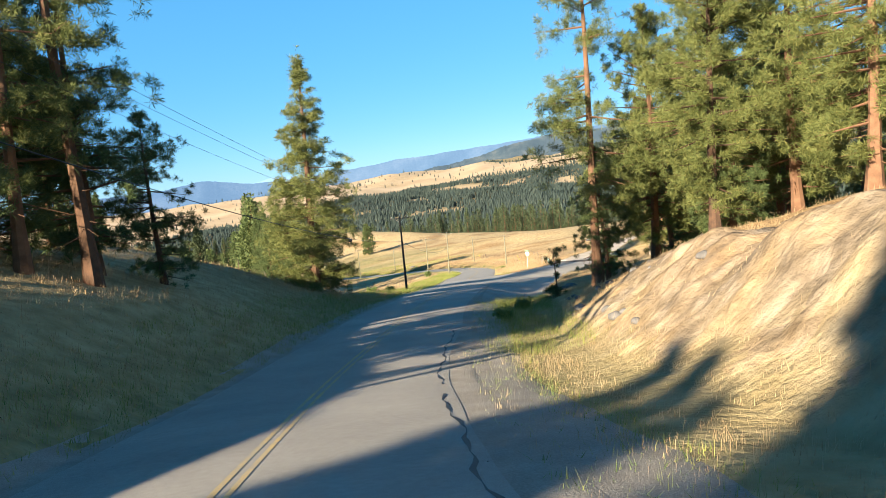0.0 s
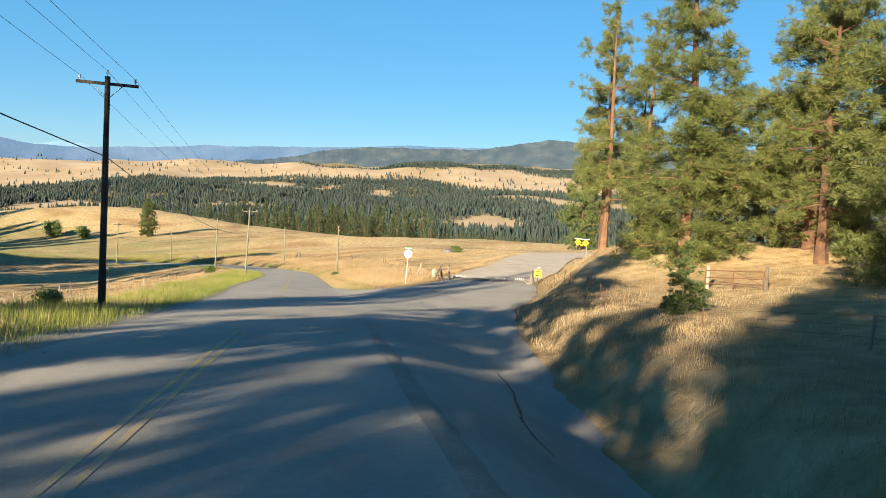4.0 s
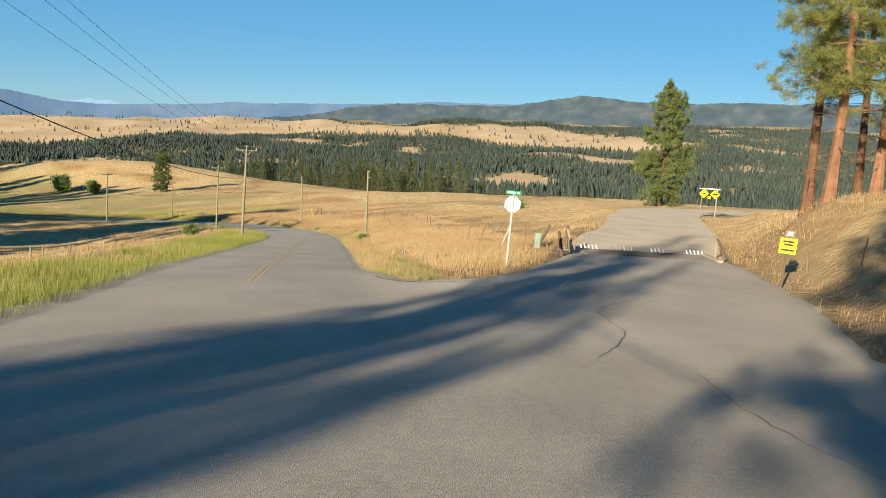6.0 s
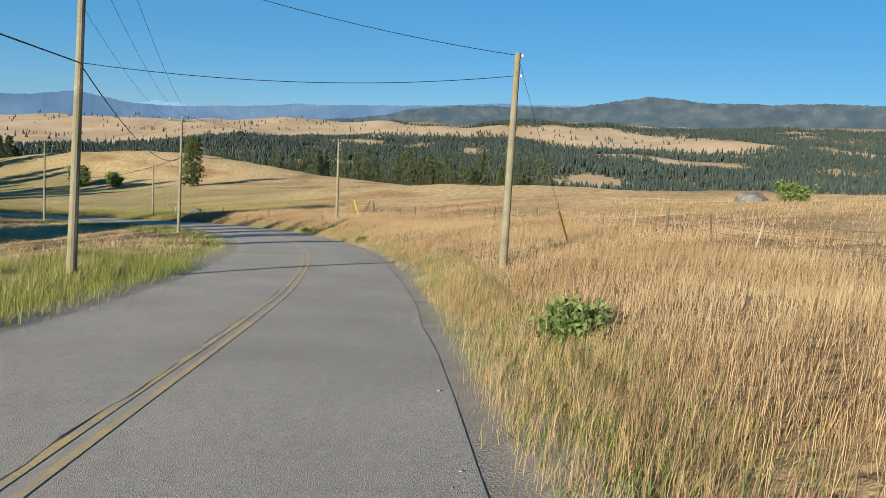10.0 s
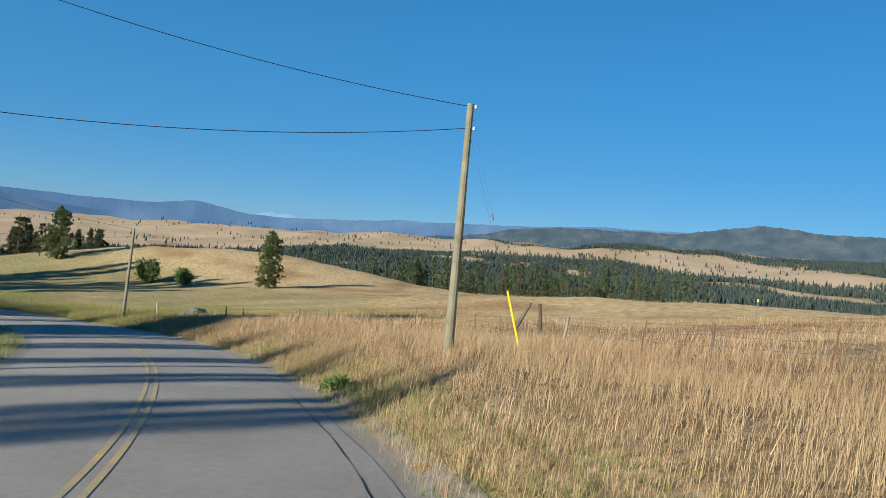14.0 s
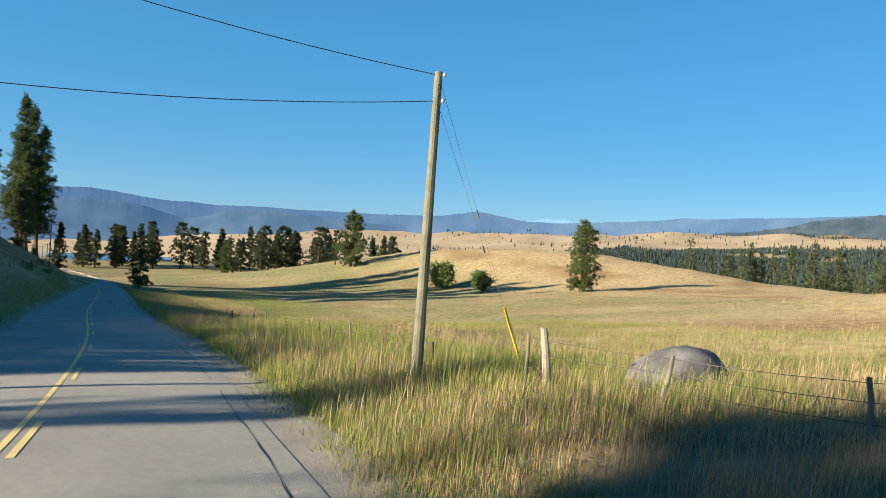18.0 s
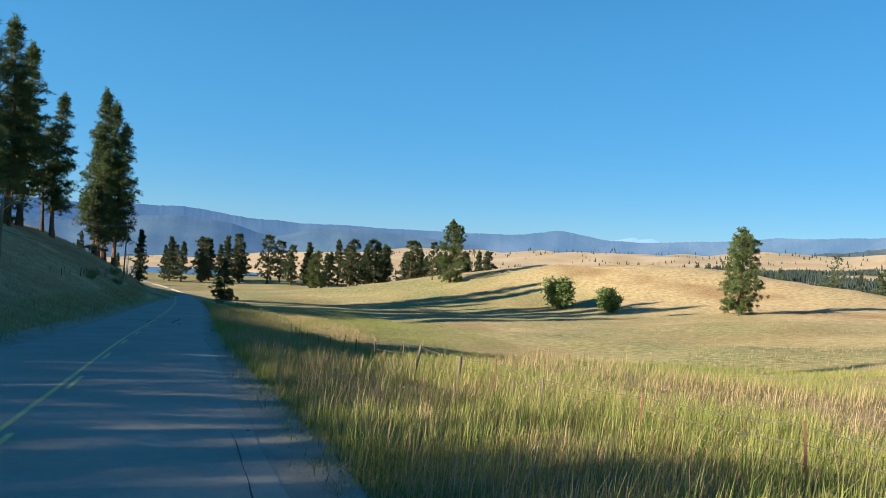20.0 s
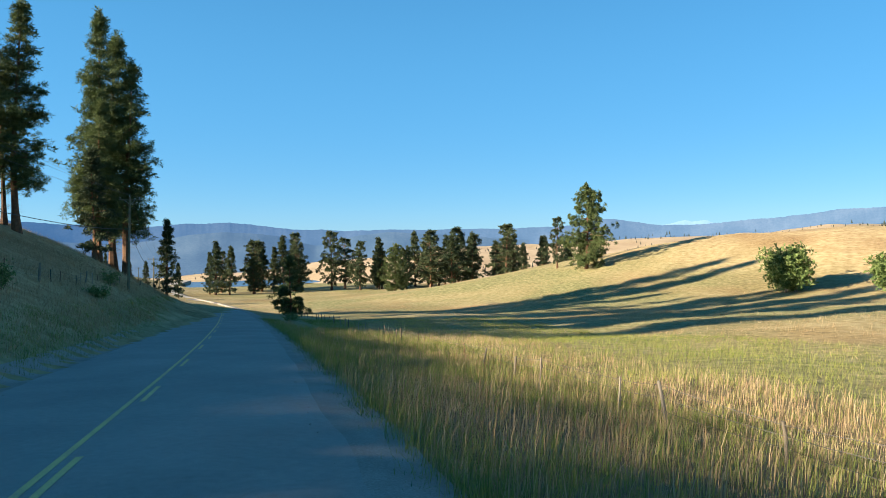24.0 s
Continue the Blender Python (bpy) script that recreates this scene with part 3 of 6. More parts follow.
WIDEN = 0.4 * ease(285, 318, STAT)         # the lower road is a little broader


def ribbon(name, line, right, lo, hi, lift, span=None, columns=4, wobble=0.0, crown=0.0, seed=0, outer_ground=False):
    """A strip along a line between two offsets."""
    a, b = span or (0, len(line))
    L, Rr = line[a:b], right[a:b]
    rng = np.random.default_rng(seed)
    w = rng.normal(0, 1, (len(L), 2))
    for _ in range(1):
        w = 0.25 * np.roll(w, 1, 0) + 0.5 * w + 0.25 * np.roll(w, -1, 0)
    verts = []
    for k in range(columns + 1):
        f = k / columns
        off = (lo + w[:, 0] * (wobble if lo < hi else -wobble) * (k == 0)) * (1 - f) + (hi + w[:, 1] * wobble * (k == columns)) * f
        if line is LINE:
            off = off + np.sign(off) * WIDEN[a:b]
        xy = L[:, :2] + Rr * off[:, None]
        z = L[:, 2] + lift - crown * (np.abs(off) / 3.8) ** 2
        if outer_ground and k:
            z = height(xy[:, 0], xy[:, 1]) + (0.03 if k < columns else -0.06)
        verts.append(np.column_stack([xy, z]))
    V = np.stack(verts, 1)
    n, m = V.shape[:2]
    idx = np.arange(n * m).reshape(n, m)
    faces = np.stack([idx[:-1, :-1], idx[:-1, 1:], idx[1:, 1:], idx[1:, :-1]], -1).reshape(-1, 4)
    if hi < lo:
        faces = faces[:, ::-1]
    return smooth(index_mesh(name, V.reshape(-1, 3), faces))


top("road", ribbon("road", LINE, RIGHT, -3.8, 3.8, 0.0, columns=6, wobble=0.05, crown=0.06), "asphalt", "worn grey two-lane asphalt road winding downhill", "road", kind="structure")
for name, lo, hi in (("shoulder_left", -3.55, -5.1), ("shoulder_right", 3.55, 5.0)):
    top(name, ribbon(name, LINE, RIGHT, lo, hi, -0.064, columns=5, wobble=0.12, outer_ground=True, seed=4), "gravel", "gravelly road shoulder with weeds", "shoulder", kind="structure")


upper = (int(np.searchsorted(STAT, -24.0)), int(np.searchsorted(STAT, 58.0)))
top("gravel_verge", ribbon("gravel_verge", LINE, RIGHT, 3.7, 6.6, -0.07, span=upper, columns=6, wobble=0.3, outer_ground=True, seed=9), "gravel", "broad gravelly verge beside the upper road", "shoulder", kind="structure")


def build_apron():
    gx, gy = np.arange(-9, 21, 0.4), np.arange(48.6, 120.6, 0.4)
    X, Y = np.meshgrid(gx, gy)
    inner = inside_apron(X, Y).reshape(X.shape)
    _, d, _ = along(X, Y)
    ragged = inner + 0.22 * cheap_noise(X, Y, 1.1, 2) + 0.1 * cheap_noise(X, Y, 0.45, 5)
    Z = apron_height(X, Y).reshape(X.shape) + 0.004 - 0.3 * np.maximum(0, 0.1 - ragged)
    idx = np.arange(X.size).reshape(X.shape)
    faces = np.stack([idx[:-1, :-1], idx[:-1, 1:], idx[1:, 1:], idx[1:, :-1]], -1).reshape(-1, 4)
    good = (inner.ravel()[faces] > -1.3).all(1) & (d[faces] > 3.3).all(1)
    used, back = np.unique(faces[good], return_inverse=True)
    V = np.stack([X, Y, Z], -1).reshape(-1, 3)[used]
    top("junction_apron", smooth(index_mesh("junction_apron", V, back.reshape(-1, 4))), "asphalt", "wide worn asphalt mouth of the side road", "road", kind="structure")


build_apron()
top("side_road", ribbon("side_road", SIDELINE, RIGHT2, -4.4, 3.7, -0.03, span=(int(np.argmin(np.hypot(SIDELINE[:, 0] - 14.6, SIDELINE[:, 1] - 116.3))), len(SIDELINE)), columns=4, wobble=0.15), "dirt_road", "pale gravel side road past a cattle grid", "road", kind="structure")


def build_bank():
    """The steep cut above the road: bare soil, gullied by rain, with lips of sod."""
    st, off = np.arange(-16, 40, 0.28), np.arange(7.0, 18.6, 0.24)
    S, D = np.meshgrid(st, off)
    x, y, _ = (np.interp(S, STAT, LINE[:, k]) for k in range(3))
    x = x + np.interp(S, STAT, RIGHT[:, 0]) * D
    y = y + np.interp(S, STAT, RIGHT[:, 1]) * D
    face = np.exp(-((D - 12.3) / 3.2) ** 4) * ease(-14, -6, S) * (1 - ease(28, 37, S))
    gully = np.abs(cheap_noise(S, D * 0.6, 1.7, 3)) * 0.4 + np.abs(cheap_noise(S * 0.9, D, 0.75, 5)) * 0.2
    clod = 0.1 * cheap_noise(S, D, 0.33, 8) + 0.26 * np.maximum(0, cheap_noise(S, D, 1.9, 9))
    Z = height(x, y) - 0.12 + face * (0.42 - gully + clod)
    idx = np.arange(S.size).reshape(S.shape)
    faces = np.stack([idx[:-1, :-1], idx[:-1, 1:], idx[1:, 1:], idx[1:, :-1]], -1).reshape(-1, 4)[:, ::-1]
    me = smooth(index_mesh("cut_bank", np.stack([x, y, Z], -1).reshape(-1, 3), faces))
    at = me.attributes.new("bare", "FLOAT", "POINT")
    at.data.foreach_set("value", (np.clip(face * 1.1 + 0.4 * cheap_noise(S, D, 2.2, 4), 0, 1)).ravel().astype(np.float32))
    top("cut_bank", me, "ground", "steep eroded bank of bare sandy soil and dry sod", "bank", kind="structure")


build_bank()


# ---- mountains ----
def mountains(name, material, label, dist, depth, bearings, heights, rough, seed):
    """A range seen across the valley: its crest by bearing, in degrees over the level, its slopes falling towards the viewer."""
    az = np.arange(bearings[0], bearings[-1], 0.1)
    crest = np.interp(az, bearings, heights)
    for _ in range(6):
        crest = np.convolve(np.pad(crest, 2, "edge"), (0.1, 0.22, 0.36, 0.22, 0.1), "valid")
    ragged = rough * (cheap_noise(az * 10, az * 1.7, 0.9, seed + 5) * 0.3 + cheap_noise(az * 10, az * 3, 14, seed) * 0.6 + cheap_noise(az * 10, az * 7, 4.5, seed + 1) * 0.3)
    base_el = -0.2
    rows = []
    for f in np.linspace(0, 1, 14):
        r = dist - depth * (1 - f)
        spur = 0.05 * cheap_noise(az * 10, az * 0 + f * 25, 9, seed + 3) * math.sin(math.pi * f)
        el = (base_el - 2.6) * (1 - f) + (crest + ragged * f ** 9) * f + spur
        a = np.radians(az)
        rows.append(np.column_stack([MIDST.x - np.sin(a) * r, MIDST.y + np.cos(a) * r, MIDST.z + r * np.tan(np.radians(el))]))
    V = np.stack(rows, 0)
    n, m = V.shape[:2]
    idx = np.arange(n * m).reshape(n, m)
    faces = np.stack([idx[:-1, :-1], idx[1:, :-1], idx[1:, 1:], idx[:-1, 1:]], -1).reshape(-1, 4)
    top(name, smooth(index_mesh(name, V.reshape(-1, 3), faces)), material, label, "mountains", kind="structure")


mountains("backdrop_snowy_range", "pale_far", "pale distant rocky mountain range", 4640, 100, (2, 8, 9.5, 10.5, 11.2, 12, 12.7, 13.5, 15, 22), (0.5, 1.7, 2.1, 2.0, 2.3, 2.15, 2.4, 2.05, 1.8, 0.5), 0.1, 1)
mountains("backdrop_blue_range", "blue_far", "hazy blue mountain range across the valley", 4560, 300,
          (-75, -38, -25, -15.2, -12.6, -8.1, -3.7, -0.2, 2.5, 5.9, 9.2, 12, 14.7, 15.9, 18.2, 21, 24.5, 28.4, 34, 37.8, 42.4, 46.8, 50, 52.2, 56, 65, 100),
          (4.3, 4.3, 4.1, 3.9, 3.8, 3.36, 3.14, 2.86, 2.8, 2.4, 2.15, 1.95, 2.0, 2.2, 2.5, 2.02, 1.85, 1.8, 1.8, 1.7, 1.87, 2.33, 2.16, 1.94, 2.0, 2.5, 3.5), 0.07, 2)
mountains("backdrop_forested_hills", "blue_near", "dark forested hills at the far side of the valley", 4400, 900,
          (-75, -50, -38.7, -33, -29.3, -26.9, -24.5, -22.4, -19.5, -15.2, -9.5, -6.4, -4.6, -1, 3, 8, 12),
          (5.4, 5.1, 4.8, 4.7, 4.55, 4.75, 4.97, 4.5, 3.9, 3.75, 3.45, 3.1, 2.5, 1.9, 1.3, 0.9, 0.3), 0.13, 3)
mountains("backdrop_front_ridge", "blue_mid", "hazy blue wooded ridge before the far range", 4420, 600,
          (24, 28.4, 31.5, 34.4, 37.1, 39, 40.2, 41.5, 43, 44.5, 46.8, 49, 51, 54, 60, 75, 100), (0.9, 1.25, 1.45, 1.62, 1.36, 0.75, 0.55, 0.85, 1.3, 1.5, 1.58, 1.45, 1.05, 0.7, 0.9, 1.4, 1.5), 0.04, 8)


# ---- pines ----
def blades_at(centres, dirs, rng, count, length, width, spread):
    """Sprays of slim needle blades round each centre, leaning along dirs: three corners a blade."""
    n = len(centres)
    c = np.repeat(centres, count, 0)
    d = np.repeat(dirs, count, 0) * 0.55 + rng.normal(0, 1, (n * count, 3)) * spread
    d /= np.linalg.norm(d, axis=1)[:, None] + 1e-9
    side = np.cross(d, rng.normal(0, 1, d.shape))
    side /= np.linalg.norm(side, axis=1)[:, None] + 1e-9
    ln = (length * rng.uniform(0.6, 1.25, n * count))[:, None]
    wd = (width * rng.uniform(0.7, 1.3, n * count))[:, None]
    base = c + rng.normal(0, 0.05, c.shape) * length
    return np.stack([base - side * wd * 0.3, base + d * ln * 0.62 + side * wd, base + d * ln], 1)


def pine(seed, h, bare, radius, trunk_r, form="cone", clumps=1500, length=0.42, width=0.085, per=9, needles="needles", dead=0.0, lean=0.0, gap=0.2):
    """A pine: a tapered trunk with whorls of limbs, and a crown of needle sprays with gaps and an uneven outline."""
    rng = np.random.default_rng(seed)
    root = new("pine_tree")
    axis = lambda f: np.array([lean * h * f * f + 0.012 * h * math.sin(3.1 * f + seed), 0.01 * h * math.sin(4.3 * f + 2 * seed), h * f])
    tb = bm_new()
    rings = []
    for f in np.linspace(0, 0.985, 11):
        p = axis(f)
        r = trunk_r * (1 - f) ** 0.85 * (1 + 0.5 * math.exp(-f * h / 0.6)) + 0.012
        rings.append([tb.verts.new((p[0] + r * (1 + 0.12 * math.sin(3 * a + seed)) * math.cos(a), p[1] + r * math.sin(a), p[2] - 0.35 * (f == 0))) for a in np.linspace(0, 2 * math.pi, 9)[:-1]])
    for a, b in zip(rings, rings[1:]):
        for k in range(8):
            tb.faces.new((a[k], a[(k + 1) % 8], b[(k + 1) % 8], b[k]))
    tb.faces.new(rings[-1])
    lobes = rng.uniform(0.85, 1.15, 8)
    cents, dirs = [], []
    f = bare
    limbs = []
    step = (0.72 if form == "column" else 0.8) / h if form != "open" else 1.1 / h
    while f < 0.985:
        g = (f - bare) / (1 - bare)
        if form == "cone":
            prof = (1 - g) ** 0.85 * (0.62 + 0.38 * min(1, g * 5))
        elif form == "column":
            prof = min(1, 1.25 * (1 - g)) ** 0.7 * (0.72 + 0.28 * min(1, g * 4))
        elif form == "dome":
            prof = math.sqrt(max(0.02, 1 - g ** 1.7)) * (0.66 + 0.34 * min(1, g * 4))
        elif form == "round":
            prof = math.sqrt(max(0, 1 - (1.25 * g - 0.35) ** 2)) * (1 - 0.25 * g) if g < 0.98 else 0.25
        else:
            prof = (0.45 + 0.55 * math.sin(math.pi * min(1, 0.25 + g * 0.75))) * (1 - 0.45 * g)
        for _ in range(int(rng.integers(4, 7)) if form != "open" else int(rng.integers(3, 5))):
            a = rng.uniform(0, 2 * math.pi)
            if rng.random() < gap:
                continue
            ln = max(0.35, radius * prof * rng.uniform(0.7, 1.1) * lobes[int(a / 6.2832 * 8) % 8])
            up = (0.35 if g > 0.6 else 0.05 - 0.25 * (1 - g)) + rng.normal(0, 0.12)
            limbs.append((f + rng.normal(0, 0.6 * step), a, ln, up))
        f += step * rng.uniform(0.7, 1.3)
    total = sum(l[2] ** 1.15 for l in limbs)
    for f, a, ln, up in limbs:
        p = axis(min(max(f, 0.02), 0.98))
        out = np.array([math.cos(a), math.sin(a), up])
        out /= np.linalg.norm(out)
        tip = p + out * ln + np.array([0, 0, 0.08 * ln * ln / radius])
        rod(tb, p, tip, 0.018 + 0.016 * ln, 0.008, 4)
        k = max(2, int(clumps * ln ** 1.15 / total / 5))
        t = 1 - rng.random(k) ** 1.4 * 0.8
        q = p + out * ln * t[:, None] + np.array([0, 0, 0.08 * ln * ln / radius]) * (t ** 2)[:, None]
        q += rng.normal(0, 1, (k, 3)) * (np.array([0.16, 0.16, 0.15]) * ln * (0.45 + 0.5 * t[:, None]) + 0.05)
        q = np.repeat(q, 5, 0) + rng.normal(0, 0.15 * h / 18, (5 * k, 3)) * np.array([1, 1, 0.7])      # needles stand in tufts with gaps between
        cents.append(q)
        dirs.append(np.tile(out * 0.8 + np.array([0, 0, 0.45]), (5 * k, 1)))
    k = max(6, clumps // 60)
    cents.append(np.array([axis(0.97)]) + rng.normal(0, 1, (k, 3)) * np.array([0.14, 0.14, 0.025 * h]))
    dirs.append(np.tile([0, 0, 1.0], (k, 1)))
    for _ in range(int(dead)):
        f = rng.uniform(0.08, max(0.12, bare))
        a = rng.uniform(0, 6.283)
        p = axis(f)
        rod(tb, p, p + np.array([math.cos(a), math.sin(a), rng.uniform(-0.5, 0.1)]) * rng.uniform(0.6, 2.2), 0.028, 0.006, 4)
    part("trunk", tb, "bark", root)
    tri = blades_at(np.concatenate(cents), np.concatenate(dirs), rng, per, length, width, 0.75)
    part("crown", array_mesh("crown", tri.reshape(-1, 3), 3), needles, root)
    return root


PINES = {
    "cone": pine(11, 20, 0.05, 4.8, 0.3, "cone", 5000, 0.36, 0.026, 22, gap=0.02),
    "tall": pine(12, 24, 0.34, 3.6, 0.3, "open", 1900, 0.36, 0.022, 24, dead=26, gap=0.2),
    "tall2": pine(13, 22, 0.26, 3.9, 0.28, "open", 1900, 0.36, 0.022, 24, dead=22, lean=0.015, gap=0.2),
    "full": pine(14, 17, 0.17, 4.0, 0.3, "dome", 3200, 0.36, 0.025, 22, dead=10, gap=0.1),
    "full2": pine(15, 15, 0.1, 4.0, 0.27, "dome", 2500, 0.36, 0.025, 22, needles="needles_dark", dead=6, gap=0.12),
    "spire": pine(16, 36, 0.2, 3.5, 0.42, "column", 3600, 0.6, 0.075, 12, needles="needles_dark", dead=22, gap=0.16),
    "lone": pine(23, 18, 0.06, 5.2, 0.34, "dome", 4200, 0.55, 0.07, 13, needles="needles_dark", gap=0.03),
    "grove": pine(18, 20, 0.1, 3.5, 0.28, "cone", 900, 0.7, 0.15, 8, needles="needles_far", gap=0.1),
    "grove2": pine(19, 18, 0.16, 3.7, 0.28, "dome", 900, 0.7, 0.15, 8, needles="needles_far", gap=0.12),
    "sapling": pine(20, 3.4, 0.12, 1.05, 0.05, "open", 220, 0.3, 0.025, 16, needles="needles_dark", gap=0.1),
    "young": pine(21, 9.5, 0.02, 2.7, 0.14, "cone", 1500, 0.45, 0.09, 8, needles="needles_dark", gap=0.05),
}
PLACED = {k: False for k in PINES}
PINE_LABELS = {
    "cone": "tall cone-shaped pine with sunlit yellow-green needles", "tall": "tall open-crowned pine with a bare reddish trunk", "tall2": "tall ponderosa pine with a scaly orange-brown trunk",
    "full": "bushy full-crowned pine with sunlit green needles", "full2": "bushy dark green pine with low branches", "spire": "very tall slender dark pine on the hillside",
    "lone": "broad round-crowned pine standing alone on dry grass", "grove": "pointed dark green pine in a small grove", "grove2": "round-topped dark pine in a small grove",
    "sapling": "small young pine with sparse needles beside the road", "young": "small dark bushy pine beside the road"}


def plant(kind, x, y, tall, turn, group="", label="", z=None, wide=None):
    """Stands a pine of that kind at (x, y), so and so tall."""
    ob = PINES[kind]
    h = {"cone": 20, "tall": 24, "tall2": 22, "full": 17, "full2": 15, "spire": 36, "lone": 18, "grove": 20, "grove2": 18, "sapling": 3.4, "young": 9.5}[kind]
    s = tall / h
    w = s if wide is None else wide * s
    m = Matrix.Translation((x, y, hz(x, y) if z is None else z)) @ Euler((0, 0, turn)).to_matrix().to_4x4() @ Matrix.Diagonal((w, w, s, 1))
    if PLACED[kind]:
        ob = copy_thing(ob, m)
    else:
        ob.matrix_basis = m
        PLACED[kind] = True
    for k in ("label", "group"):
        if k in ob:
            del ob[k]
    return tagged(ob, label or PINE_LABELS[kind], "tree", group)


rnd = random.Random(7)
# by the road, seen singly
plant("cone", -19.2, 61, 20.8, 0.4, wide=1.25)
plant("lone", -49.6, 426.9, 17.6, 1.0)
plant("lone", -140.5, 473.5, 20, 2.2, label="tall spreading pine on the shoulder of the grassy dome")
plant("grove2", -150.5, 480, 12.5, 2.0, label="smaller pine beside the large one on the dome", group="pines on the dome")
plant("lone", -214, 501, 15.5, 0.3, label="open-crowned pine at the edge of the green meadow")
plant("young", -172.8, 406.2, 10.2, 0.6, wide=1.35)
plant("sapling", -0.1, 45.8, 3.3, 0.0)
plant("young", 12.4, 82.8, 3.0, 1.9, label="young bushy pine in the grass below the wood")
plant("sapling", 6.8, 61.0, 3.4, 2.9)
plant("lone", 74.5, 219, 25, 1.2, wide=0.82, label="full pine standing alone beyond the gravel road")
# the wood above the road, on its left
for x, y, k, t in ((-23.7, 27.4, "tall", 24), (-25.6, 25.8, "tall2", 22), (-28, 30, "full2", 12), (-31, 25, "tall", 15), (-25, 18.5, "full2", 14), (-24.6, 30, "full2", 19), (-28.5, 26.5, "full2", 21), (-34, 32, "tall2", 14), (-30, 37, "full2", 14), (-37, 20, "tall", 15), (-22.6, 33.0, "full2", 11), (-27, 21, "tall2", 18), (-33, 27, "full2", 12)):
    plant(k, x, y, t, rnd.uniform(0, 6.28), "pines of the upper wood")
for x, y, k, t in ((-40.4, 93.5, "grove", 13), (-43.7, 96.6, "grove", 12), (-46.2, 98.8, "grove", 15), (-46.2, 91.1, "grove", 12), (-50.6, 95.6, "grove", 13.5), (-49.1, 100.8, "grove", 13.5), (-52, 104, "grove2", 12), (-57, 100, "grove", 13)):
    plant(k, x, y, t, rnd.uniform(0, 6.28), "pines below the upper wood")
for x, y, t in ((-38, -6, 28), (-36, 1, 27), (-41, -1, 28), (-48, 2, 19), (-52, 8, 17), (-56, 1, 18), (-60, 9, 19), (-46, 10, 16), (-64, 3, 17), (-54, -6, 19), (-68, 12, 18), (-76, 30, 17), (-82, 24, 18), (-86, 34, 16), (-72, 38, 15)):
    plant(rnd.choice(("grove", "grove2", "grove")), x, y, t, rnd.uniform(0, 6.28), "pines of the upper wood")
# the wood on the bank, on its right
for x, y, k, t in ((1.9, 41, "tall2", 23), (7.0, 45, "full", 17), (9.5, 40, "full", 18), (11.5, 47, "full2", 15), (7.5, 35, "full", 16), (13, 37, "full", 19), (16, 44, "tall2", 21), (18, 33, "full2", 17), (12, 28, "full", 17), (18, 23, "full", 18), (22, 38, "full", 18), (15, 52, "full2", 14), (10, 51.5, "full2", 15), (14, 57, "full", 18), (9.2, 37, "full2", 13), (18, 50, "full", 18), (12.5, 42.5, "full2", 14), (24, 60, "full", 18), (20, 29, "full", 17),
                   (29.3, 123, "tall", 25), (27.4, 119.5, "tall2", 24), (32.5, 121, "tall2", 23), (34.5, 125, "tall", 22), (25.4, 103, "cone", 24), (32, 96, "full", 21), (33, 108, "full2", 18), (35, 100, "cone", 24), (40, 112, "full2", 17), (21.5, 74, "tall2", 23), (25, 78, "tall", 25), (29, 86, "cone", 23), (33, 80, "full", 21), (41, 92, "full", 18), (28, 68, "full2", 15), (36, 70, "full", 18), (44, 80, "full2", 18), (48, 100, "full", 17), (38, 55, "full", 17), (30, 52, "full2", 15), (46, 62, "full", 18), (26, 44, "full", 16), (33, 34, "full", 18), (28, 25, "full2", 17)):
    plant(k, x, y, t, rnd.uniform(0, 6.28), "pines on the roadside bank")
plant("full2", 2.6, 41.6, 10.5, 1.0, "pines on the roadside bank", "low bushy pine at the foot of a tall one")
